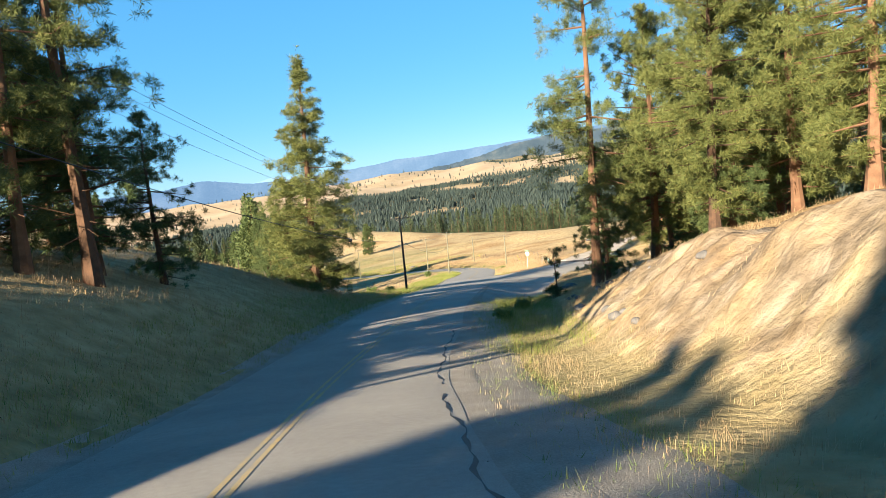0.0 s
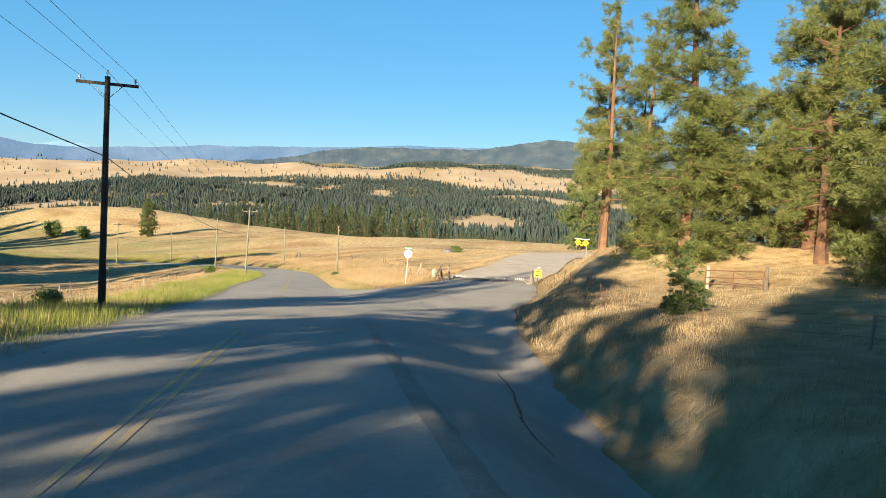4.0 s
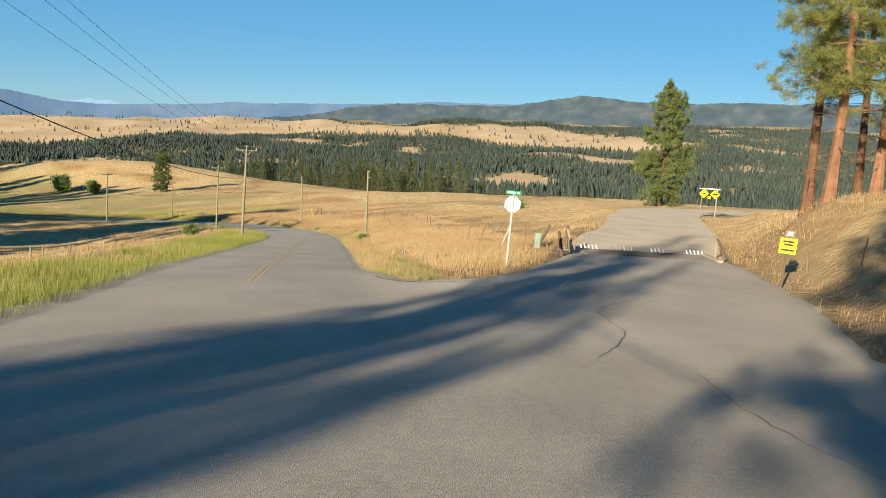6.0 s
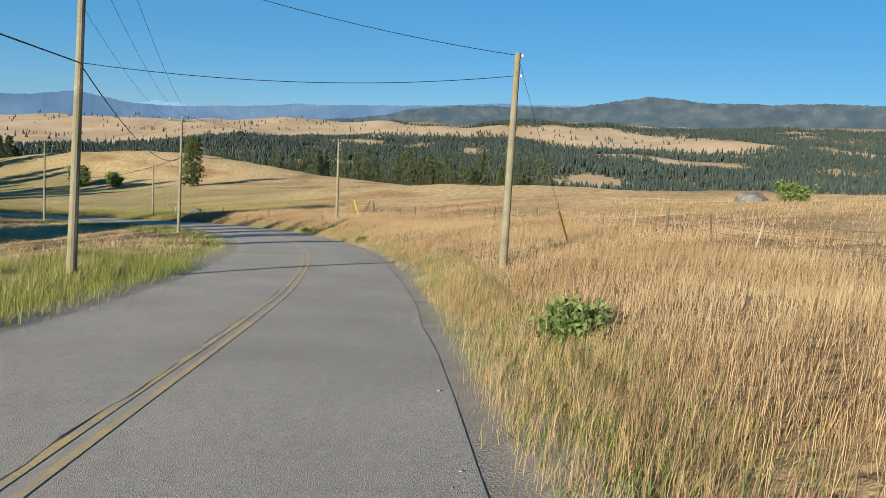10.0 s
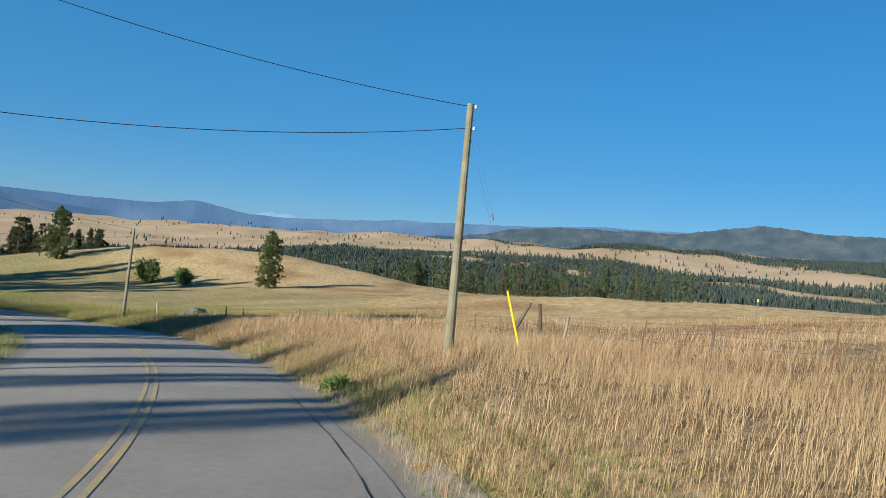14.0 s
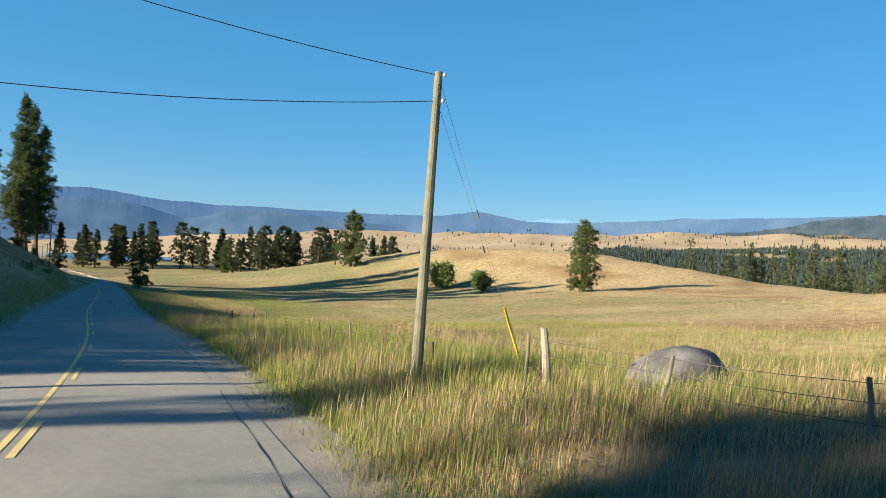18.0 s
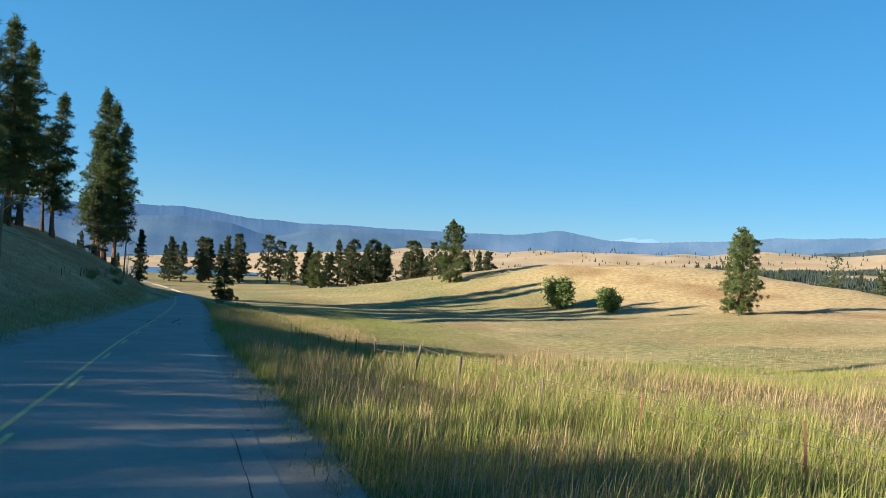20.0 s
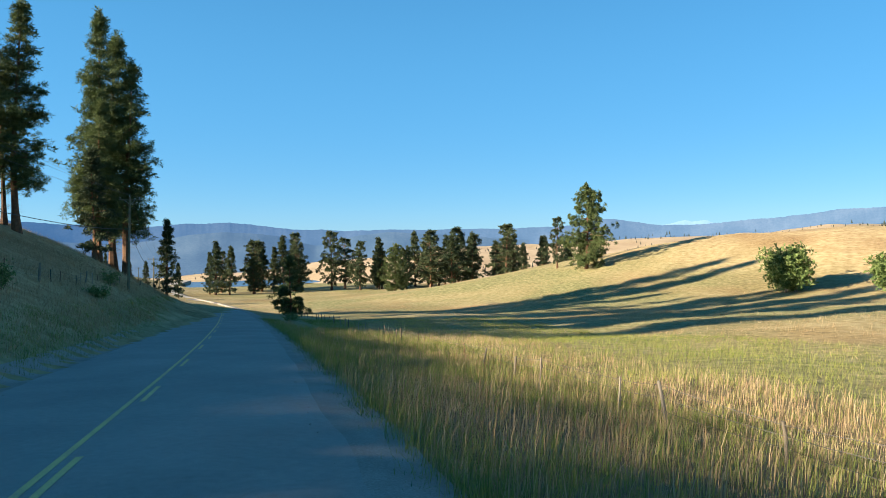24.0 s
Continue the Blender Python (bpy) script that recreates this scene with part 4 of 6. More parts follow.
# the tall stand on the hillside by the lower road
for x, y, k, t in ((-186, 377, "spire", 39), (-190, 383, "spire", 36), (-182.5, 380, "spire", 31), (-175.5, 359, "spire", 27), (-180, 373.5, "spire", 22), (-178, 371, "grove", 24), (-176, 352, "spire", 33), (-170, 345, "spire", 35), (-164, 336, "spire", 36), (-172, 338, "spire", 32), (-181, 360, "tall", 22), (-186, 390, "grove", 20), (-160, 322, "spire", 33), (-152, 330, "tall2", 20), (-160, 340, "full2", 14)):
    plant(k, x, y, t, rnd.uniform(0, 6.28), "tall pines above the lower road", wide=1.15)
def wood(name, trees, each, label, needles, seed):
    """Many pines too far or too hidden to count, joined: rows of place, height and breadth."""
    rng = np.random.default_rng(seed)
    T = np.array(trees, float)
    base = height(T[:, 0], T[:, 1])
    rep = lambda v: np.repeat(v, each)
    n = len(T) * each
    h = rep(T[:, 2])
    g = rng.random(n) ** 1.25
    shape = rep(rng.uniform(0.5, 0.95, len(T)))
    a = rng.uniform(0, 6.283, n)
    lobes = 1 + 0.22 * np.sin(a * 3 + rep(rng.uniform(0, 6, len(T))) + 9 * g)
    out = 0.2 * h * rep(T[:, 3]) * (1 - g) ** shape * (0.75 + 0.25 * np.minimum(1, g * 5)) * np.sqrt(rng.uniform(0.12, 1.0, n)) * lobes
    f = 0.1 + 0.88 * g
    c = np.column_stack([rep(T[:, 0]) + out * np.cos(a), rep(T[:, 1]) + out * np.sin(a), rep(base) + h * f])
    d = np.column_stack([np.cos(a) * 0.8, np.sin(a) * 0.8, 0.1 + 0.5 * f])
    size = rep(np.clip(T[:, 2] * 0.05, 0.5, 1.1))
    tri = []
    for _ in range(5):
        v = d * 0.6 + rng.normal(0, 0.7, (n, 3))
        v /= np.linalg.norm(v, axis=1)[:, None]
        side = np.cross(v, rng.normal(0, 1, (n, 3)))
        side /= np.linalg.norm(side, axis=1)[:, None]
        ln = (size * rng.uniform(0.7, 1.3, n))[:, None]
        tri.append(np.stack([c - side * ln * 0.1, c + v * ln * 0.6 + side * ln * 0.3, c + v * ln], 1))
    ob = top(name, array_mesh(name, np.stack(tri, 1).reshape(-1, 3), 3), needles, label, "forest", kind="stuff")
    b0 = np.column_stack([T[:, 0], T[:, 1], base - 0.3])
    tips = b0 + np.column_stack([0 * base, 0 * base, T[:, 2] * 0.96])
    quads = []
    for k in range(5):
        e0, e1 = (np.array([math.cos(6.2832 * j / 5), math.sin(6.2832 * j / 5), 0]) for j in (k, k + 1))
        w = (0.013 * T[:, 2])[:, None]
        quads.append(np.stack([b0 + e0 * w, b0 + e1 * w, tips + e1 * 0.03, tips + e0 * 0.03], 1))
    part("trunks", array_mesh("trunks", np.stack(quads, 1).reshape(-1, 3), 4), "bark", ob)


LOWER = []


# the wood whose shade lies over the lower road
def out_of_sight(x, y):
    """Well to the left of all that is seen on the way down."""
    for ex, ey, edge in ((-5, 69, 16), (-0.7, 114.5, 21), (3, 170, 24), (1.6, 194, 31), (-5, 218, 45), (-10.5, 229.6, 51), (-17.6, 240.6, 52), (-25.8, 250.8, 57), (-53, 278, 57), (-82, 306.5, 62)):
        bearing = math.degrees(math.atan2(-(x - ex), y - ey))
        if -90 < bearing < edge + 4 + math.degrees(4.5 / math.hypot(x - ex, y - ey)):
            return False
    return True


ACROSS = Vector((-SUN_TO.y, SUN_TO.x))       # to the right of the way the light goes


def cast(p, tip, kind, wide=1.0, near=40, far=110, group="pines of the lower wood", seen=True):
    """A pine out of sight whose shadow's tip lies at tip metres down the light's way, p metres across it."""
    tx, ty = ACROSS.x * p - SUN_TO.x * tip, ACROSS.y * p - SUN_TO.y * tip
    zt = hz(tx, ty)
    for back in np.arange(near, far, 4.0):
        x, y = tx + SUN_TO.x * back, ty + SUN_TO.y * back
        if seen and (not out_of_sight(x, y) or along([x], [y])[1][0] > -12):
            continue
        tall = math.tan(SUN_EL) * back - (hz(x, y) - zt)
        if 10 < tall < 36:
            if kind == "grove" and seen:
                LOWER.append((x, y, tall, max(wide, 18 / tall)))
            else:
                plant(kind, x, y, tall, rnd.uniform(0, 6.28), group, wide=wide)
            return


# single tall ones, then the dense edge of the wood, by how far their shadows reach
cast(-131.4, 147, "spire", 0.8, 60)
for p0, p1, tip in ((-139.8, -142.8, 157), (-146.4, -148.2, 159), (-151.8, -153.8, 162), (-158.2, -160.4, 164), (-165.4, -166.6, 166)):
    for p in np.arange(p0, p1 - 0.1, -1.1):
        cast(p, tip + rnd.uniform(-2, 2), "spire", 0.6, 60)
for p in (-168.2, -169.2, -170.2, -171.2):
    cast(p, 169 + rnd.uniform(0, 3), "spire", 0.6, 60)
SHADE = ((-171.4, -179.5, 188, 196, 1.2), (-188.5, -189, 172, 174, 1.7), (-195.6, -199.5, 164, 166, 0.9), (-199.5, -226, 167, 170, 0.9), (-236, -239, 203, 214, 1.5), (-226, -238, 170, 174, 0.9), (-238, -273, 184, 197, 0.95), (-273, -325, 176, 179, 0.8), (-325, -372, 197, 203, 1.4))
for p0, p1, u0, u1, step in SHADE:
    for p in np.arange(p0, p1, -step):
        tip = u0 + (u1 - u0) * (p - p0) / (p1 - p0)
        cast(p + rnd.uniform(-0.4, 0.4), tip + rnd.uniform(6, 13), "grove", 1.05, 44)
        cast(p + rnd.uniform(-1, 1), tip - rnd.uniform(3, 10), "grove", 1.1, 40)
        if p < -205:
            cast(p + rnd.uniform(-1, 1), tip - rnd.uniform(10, 18), "grove", 1.1, 40)
            cast(p + rnd.uniform(-1, 1), tip + rnd.uniform(-2, 6), "grove", 1.2, 58)
for p in (-8, -5, -2, 1, 4, 7, 10):
    cast(p, 12 + rnd.uniform(-3, 2), "grove", 1.1, 60, 110, "pines of the upper wood", False)
for p, u in ((-19.7, 44), (-22.6, 52), (-24.4, 56), (-25.5, 52), (-26.8, 54), (-28.2, 57), (-29.6, 55), (-31, 60)):
    cast(p, u, "grove", 0.5 if p > -20 else 0.95, 66, 110, "pines of the upper wood", False)
for p, u, k in ((-67.9, 92, "grove"), (-67.6, 104, "tall"), (-66.8, 112, "tall2"), (-66.2, 116, "grove"), (-65.4, 108, "tall"), (-66.6, 96, "grove"), (-65.0, 98, "grove"), (-64.2, 84, "grove"), (-67.2, 84, "tall2"), (-63.4, 80, "tall"), (-64.0, 96, "tall2"), (-68.6, 100, "tall")):
    cast(p, u, k, 0.52, u - 8, u + 20, "pines of the upper wood", False)
for p, u in ((-45.4, 82), (-47, 86), (-48.6, 84)):
    cast(p, u, "grove", 0.6, u - 8, u + 20, "pines of the upper wood", False)
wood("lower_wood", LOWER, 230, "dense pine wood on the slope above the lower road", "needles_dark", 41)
for x, y in ((-44, -36), (-38, -35), (-33, -32), (-50, -40), (-29, -36)):
    plant("grove", x, y, rnd.uniform(17, 22), rnd.uniform(0, 6.28), "pines of the upper wood")
# the grove beyond the meadow
for i in range(56):
    u = (i + rnd.uniform(-0.4, 0.4)) / 55
    if 0.28 < u < 0.36:
        continue
    x, y = -302 + 122 * u + rnd.uniform(-8, 8), 496 + 74 * u + rnd.uniform(-14, 30)
    plant(rnd.choice(("grove", "grove", "grove2")), x, y, rnd.uniform(20, 33), rnd.uniform(0, 6.28), "grove beyond the meadow", wide=rnd.uniform(1.1, 1.45))
for i in range(40):
    x, y = -455 + rnd.uniform(-110, 130), 680 + rnd.uniform(-40, 90)
    if math.hypot((x - POND[0]) / 48, (y - POND[1]) / 66) > 1:
        plant(rnd.choice(("grove", "grove2")), x, y, rnd.uniform(13, 22), rnd.uniform(0, 6.28), "pines round the pond")
for x, y in ((-236, 424), (-246, 418), (-258, 452), (-272, 446), (-300, 455), (-318, 470)):
    plant("grove", x, y, rnd.uniform(12, 18), rnd.uniform(0, 6.28), "pines by the lower bend")
BRINK = []
while len(BRINK) < 260:
    a, r = rnd.uniform(-27, 27), rnd.uniform(0, 110)
    if rnd.random() > np.interp(a, (-27, -16, 6, 11, 27), (0.35, 1.0, 1.0, 0.3, 0.1)) * (1 - r / 150):
        continue
    r += float(np.interp(a, (-26, -20, 5, 20, 35), (245, 262, 345, 398, 480)))
    BRINK.append((MIDST.x - math.sin(radians(a)) * r, MIDST.y + math.cos(radians(a)) * r, rnd.uniform(13, 24), rnd.uniform(0.7, 1.0)))
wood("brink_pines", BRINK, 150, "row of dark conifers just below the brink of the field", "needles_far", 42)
for k, ob in PINES.items():
    assert PLACED[k], k


# ---- the wooded valley ----
def far_forest(name, count, r0, r1, az0, az1, keep, tall, seed, label, tiers, sides):
    rng = np.random.default_rng(seed)
    r = np.sqrt(rng.uniform(r0 ** 2, r1 ** 2, count * 4))
    az = np.radians(rng.uniform(az0, az1, count * 4))
    x, y = MIDST.x - np.sin(az) * r, MIDST.y + np.cos(az) * r
    ok = keep(x, y, r, np.degrees(az), rng)
    x, y, r = x[ok][:count], y[ok][:count], r[ok][:count]
    z = height(x, y)
    n = len(x)
    h = rng.uniform(0.5, 1.15, n) * tall
    w = h * rng.uniform(0.15, 0.26, n)
    spin = rng.uniform(0, 6.28, n)
    tris = []
    for j in range(tiers):
        lo, hi = 0.05 + 0.8 * j / tiers, min(1.0, 0.05 + 0.8 * j / tiers + 0.95 / tiers + 0.22)
        f = (1 - 0.86 * j / tiers) ** 0.8
        for k in range(sides):
            a = spin + j + k * 6.2832 / sides
            b = a + 6.2832 / sides * rng.uniform(0.8, 1.1, n)
            j1, j2 = rng.uniform(0.6, 1.3, n), rng.uniform(0.6, 1.3, n)
            p = np.stack([x + w * f * j1 * np.cos(a), y + w * f * j1 * np.sin(a), z + h * (lo - 0.03 * j1)], 1)
            q = np.stack([x + w * f * j2 * np.cos(b), y + w * f * j2 * np.sin(b), z + h * (lo - 0.03 * j2)], 1)
            t = np.stack([x, y, z + h * hi], 1)
            tris.append(np.stack([p, q, t], 1))
    V = np.stack(tris, 1).reshape(-1, 3)
    top(name, array_mesh(name, V, 3), "forest", label, "forest", kind="stuff")


def wooded(x, y, r, az, rng):
    return rng.random(len(x)) < wood_share(x, y) * np.interp(r, (300, 800, 3500), (1.0, 0.8, 0.7)) + 0.0012


VALLEY = []
while len(VALLEY) < 2500:
    a, r = rnd.uniform(-56, 24), math.sqrt(rnd.uniform(330 ** 2, 800 ** 2))
    x, y = MIDST.x - math.sin(radians(a)) * r, MIDST.y + math.cos(radians(a)) * r
    if r > np.interp(a, (-20, 5, 20, 35), (300, 370, 420, 480)) and rnd.random() < wood_share(np.array([x]), np.array([y]))[0]:
        VALLEY.append((x, y, rnd.uniform(9, 19), rnd.uniform(0.7, 1.1)))
wood("valley_forest_near", VALLEY, 36, "dark conifer forest filling the valley", "needles_far", 43)
far_forest("valley_forest_far", 56000, 800, 3500, -52, 50, wooded, 15, 32, "dark conifer forest across the valley", 2, 5)


# ---- road markings and repairs ----
def at_station(s, d):
    """The place at a station and an offset to the right, on the road's surface."""
    x, y, z = (np.interp(s, STAT, LINE[:, k]) for k in range(3))
    rx, ry = np.interp(s, STAT, RIGHT[:, 0]), np.interp(s, STAT, RIGHT[:, 1])
    return x + rx * d, y + ry * d, z - 0.06 * (d / 3.8) ** 2


def painted(spans, d, width, lift=0.006):
    """Flat strips on the road: spans of stations at an offset, d a number or a function of the station."""
    verts, faces = [], []
    for a, b in spans:
        n = max(2, int((b - a) / (0.4 if callable(d) else 1.2)) + 1)
        for i, s in enumerate(np.linspace(a, b, n)):
            off = d(s) if callable(d) else d
            wd = width(s) if callable(width) else width
            for e in (-wd / 2, wd / 2):
                x, y, z = at_station(s, off + e)
                verts.append((x, y, z + lift))
            if i:
                k = len(verts)
                faces.append((k - 4, k - 3, k - 1, k - 2))
    return mesh_from("strip", verts, faces)


def marks(name, spans, d, width, material, label):
    me = painted(spans, d, width)
    top(name, me, material, label, "road marking", kind="structure")


dash = [(s, s + 3.0) for s in np.arange(246, 560, 9.0)]
marks("center_line_left", [(-60, 76), (109, 250)], -0.12, 0.105, "line", "worn solid yellow centre line")
marks("center_line_right", [(-60, 76), (109, 250)], 0.12, 0.1, "line", "worn solid yellow centre line")
marks("lower_center_line", [(250, 560)], -0.12, 0.11, "line_brightened", "solid yellow centre line, fresher paint brightened against the shade")
marks("lower_center_dashes", dash, 0.12, 0.11, "line_brightened", "broken yellow centre line, fresher paint brightened against the shade")


def wander(base, amp, seed):
    return lambda s: base + amp * (math.sin(s * 0.9 + seed) * 0.5 + math.sin(s * 2.3 + 2 * seed) * 0.3 + math.sin(s * 5.1 + seed) * 0.2)


marks("edge_crack_upper", [(2, 13), (15, 31)], wander(3.55, 0.14, 1), lambda s: 0.06 + 0.05 * math.sin(s * 3.1), "crack", "dark broken crack along the asphalt edge")
marks("centre_crack", [(122, 168)], wander(-0.16, 0.06, 7), lambda s: 0.022 + 0.012 * math.sin(s * 3.7), "crack", "thin dark crack wandering along the centre line")


def apron_crack(points, width, seed):
    """A ragged crack over the paved mouth of the side road."""
    rng = random.Random(seed)
    line = spline([(*q, 0.0) for q in points], 0.25)
    line[:, :2] += np.array([(rng.gauss(0, 0.03), rng.gauss(0, 0.03)) for _ in line])
    _, side, _ = frame_of(line)
    vs, fs = [], []
    for i, (q, r) in enumerate(zip(line, side)):
        w = width * rng.uniform(0.3, 1.3)
        for e in (-w / 2, w / 2):
            x, y = q[0] + r[0] * e, q[1] + r[1] * e
            vs.append((x, y, float(apron_height([x], [y])[0]) + 0.012))
        if i:
            k = len(vs)
            fs.append((k - 4, k - 3, k - 1, k - 2))
    top("apron_crack", mesh_from("apron_crack", vs, fs), "crack", "ragged dark crack in the worn asphalt", "road marking", kind="structure")


apron_crack([(1.1, 76.2), (0.75, 74.0), (-0.2, 71.0), (-0.9, 68.9), (-1.3, 66.5)], 0.09, 1)
apron_crack([(0.75, 112.4), (1.0, 110.6), (1.5, 109.0), (2.3, 107.9), (3.2, 107.2)], 0.07, 2)
apron_crack([(2.6, 96), (4.4, 98.5), (5.2, 101.5), (7.5, 103.6)], 0.022, 3)
apron_crack([(4.0, 88), (3.4, 92.0), (4.1, 95.2)], 0.02, 4)
marks("edge_crack_lower", [(196, 214), (238, 262), (264, 285)], wander(3.42, 0.03, 4), lambda s: 0.018 + 0.01 * math.sin(s * 2.2), "crack", "sealed crack along the asphalt edge")
for name, way in (("sealed_crack", ((333.9, 0.1), (335, 0.15), (335.6, -0.42), (339, -0.2), (341.2, 0.0), (344.6, -0.2))), ("sealed_crack_long", ((335.6, 1.5), (339.9, 1.74), (342.5, 1.95), (344.4, 1.8))),
                  ("sealed_crack_short", ((332.6, 2.2), (333.6, 2.15), (335.2, 1.95), (335.7, 1.5))), ("sealed_crack_side", ((337.6, -0.8), (338.2, -1.1), (339.4, -2.5)))):
    marks(name, [(way[0][0], way[-1][0])], lambda s, w=way: float(np.interp(s, [q[0] for q in w], [q[1] for q in w])) + 0.03 * math.sin(s * 4.1), lambda s: 0.13 + 0.04 * math.sin(s * 2.7), "crack", "dark tar-sealed crack winding over the lane")
for k in range(5):
    s0 = (47.5, 90, 182, 214, 300)[k]
    vs, fs = [], []
    off = (0.6, -2.4, 0.9, 0.5, 0.4)[k]
    for i, d in enumerate(np.linspace(off, off + 2.4, 9)):
        for e in (-0.009, 0.009):
            x, y, z = at_station(s0 + e + 0.05 * math.sin(i * 2.9 + k) + 0.03 * math.sin(i * 5.3), d)
            vs.append((x, y, z + 0.006))
        if i:
            q = len(vs)
            fs.append((q - 4, q - 3, q - 1, q - 2))
    top("cross_crack", mesh_from("cross_crack", vs, fs), "crack", "thin crack running across the lane", "road marking", kind="structure")


# ---- power lines ----
def tube(bm, points, radii, sides=9):
    """One closed, tapered, slightly uneven shaft through the points."""
    rings = []
    for k, (p, r) in enumerate(zip(points, radii)):
        rings.append([bm.verts.new((p[0] + r * (1 + 0.05 * math.sin(2.1 * k + j)) * math.cos(6.2832 * j / sides), p[1] + r * math.sin(6.2832 * j / sides), p[2])) for j in range(sides)])
    for a, b in zip(rings, rings[1:]):
        for j in range(sides):
            bm.faces.new((a[j], a[(j + 1) % sides], b[(j + 1) % sides], b[j]))
    bm.faces.new(rings[-1])
    bm.faces.new(rings[0][::-1])
    return bm


def utility_pole(x, y, z_top, tall, dark=False, arm=True, lean=(0.0, 0.0), arm_turn=0.0, label=""):
    root = new("utility_pole")
    base = hz(x, y)
    root.location = (x, y, base)
    h = z_top - base
    tip = Vector((lean[0], lean[1], h))
    mt = "darkpole" if dark else "pole"
    bm = bm_new()
    tube(bm, [Vector((0, 0, -0.4)).lerp(tip, i / 7) for i in range(8)], [0.155 - 0.055 * i / 7 for i in range(8)], 12)
    part("shaft", bm, mt, root)
    ends = []
    if arm:
        q = Euler((0, 0, arm_turn)).to_matrix().to_4x4()
        at = tip * ((h - 0.28) / h)
        bm = box(bm_new(), (2.3, 0.1, 0.12), (0, 0.12, 0), None, 0.01)
        arm_ob = part("crossarm", bm, mt, root)
        arm_ob.matrix_local = Matrix.Translation(at) @ q
        for sx in (-0.55, 0.55):
            b = part("brace", rod(bm_new(), (sx, 0.12, -0.05), (0, 0.1, -0.62), 0.018), "steel", root)
            b.matrix_local = Matrix.Translation(at) @ q
        for sx, up in ((-1.02, 0.06), (1.02, 0.06), (0.0, 0.3)):
            bm = rod(bm_new(), (sx, 0.12 * (sx != 0), up - 0.03), (sx, 0.12 * (sx != 0), up + 0.1), 0.015)
            bmesh.ops.create_cone(bm, cap_ends=True, segments=10, radius1=0.055, radius2=0.03, depth=0.12, matrix=Matrix.Translation((sx, 0.12 * (sx != 0), up + 0.13)))
            bmesh.ops.create_cone(bm, cap_ends=True, segments=10, radius1=0.04, radius2=0.05, depth=0.05, matrix=Matrix.Translation((sx, 0.12 * (sx != 0), up + 0.2)))
            i = part("insulator", bm, "glass", root)
            i.matrix_local = Matrix.Translation(at) @ q
            ends.append(Matrix.Translation((x, y, base)) @ Matrix.Translation(at) @ q @ Vector((sx, 0.12, up + 0.2)))
    else:
        for k, dz in enumerate((0.08, 0.75)):
            bm = rod(bm_new(), (0, 0, 0), (0.16, 0, 0), 0.014)
            bmesh.ops.create_cone(bm, cap_ends=True, segments=10, radius1=0.045, radius2=0.045, depth=0.09, matrix=Matrix.Translation((0.17, 0, 0)))
            i = part("insulator", bm, "glass", root)
            i.location = tip * ((h - dz) / h)
            i.rotation_euler = (0, 0, arm_turn)
            ends.append(Vector((x, y, base)) + tip * ((h - dz) / h))
    tagged(root, label or "weathered wooden utility pole beside the road", "utility pole", "poles of the power line")
    return ends, Vector((x, y, base)) + tip * 0.66


def cable(name, a, b, sag, r, material="wire", n=18, label="", category="cable", parent=None):
    """A hanging cable between two points, as a thin tube."""
    a, b = Vector(a), Vector(b)
    pts = [a.lerp(b, i / n) - Vector((0, 0, 4 * sag * (i / n) * (1 - i / n))) for i in range(n + 1)]
    side = (b - a).cross(Vector((0, 0, 1))).normalized()
    vs, fs = [], []
    for i, p in enumerate(pts):
        for k in range(4):
            an = k * math.pi / 2
            vs.append(p + side * r * math.cos(an) + Vector((0, 0, r * math.sin(an))))
        if i:
            q = len(vs) - 8
            for k in range(4):
                fs.append((q + k, q + (k + 1) % 4, q + 4 + (k + 1) % 4, q + 4 + k))
    me = mesh_from(name, vs, fs)
    if parent:
        return part(name, me, material, parent)
    return top(name, me, material, label, category)


MAIN = [utility_pole(-21.5, 4.0, 18.0, 10, True, True, arm_turn=0.1, label="dark wooden utility pole among the pines"),
        utility_pole(-12.6, 86.1, 7.25, 9.2, True, True, (0.05, -0.1), 0.1, "dark creosoted utility pole with a crossarm"),
        utility_pole(-6.2, 167.2, -0.75, 9.3, False, True, (0.32, 0.3), 0.05, "weathered grey-green utility pole with a crossarm"),
        utility_pole(-11.9, 212.3, -4.65, 10.4, False, True, (0.16, 0.2), 0.3, "weathered grey-green utility pole with a crossarm"),
        utility_pole(-36.3, 248.2, -8.7, 8.4, False, True, (0.1, 0.2), 0.7, "weathered grey-green utility pole with a crossarm"),
        utility_pole(-88, 294, -15.5, 9, False, True, (0, 0), 0.8), utility_pole(-154, 359.1, -15.6, 11.7, False, True, (0.1, 0.1), 0.8),
        utility_pole(-201, 399, -22.5, 10, False, True, (0, 0.1), 0.8), utility_pole(-246, 436, -25.3, 9, False, True, (0, 0), 0.9), utility_pole(-300, 470, -26, 9, False, True, (0, 0), 0.9)]
for (ea, la), (eb, lb) in zip(MAIN, MAIN[1:]):
    line = new("power_line")
    tagged(line, "thin overhead wires strung between the poles", "overhead line", "spans of the power line")
    for a, b in zip(ea, eb):
        cable("conductor", a, b, 0.9, 0.009, parent=line)
    cable("telephone_cable", la, lb, 1.3, 0.022, parent=line)
P3 = utility_pole(7.7, 168.1, -2.6, 6.8, False, False, (-0.05, -0.1), label="plain wooden service pole in the dry grass")
PB = utility_pole(2.35, 215.8, -5.9, 7.6, False, False, (-0.1, 0.35), label="plain leaning wooden service pole in the dry grass")
PD = utility_pole(-24.45, 257.4, -10.8, 7.5, False, False, (-0.1, 0.55), label="plain wooden service pole beside the boulder")
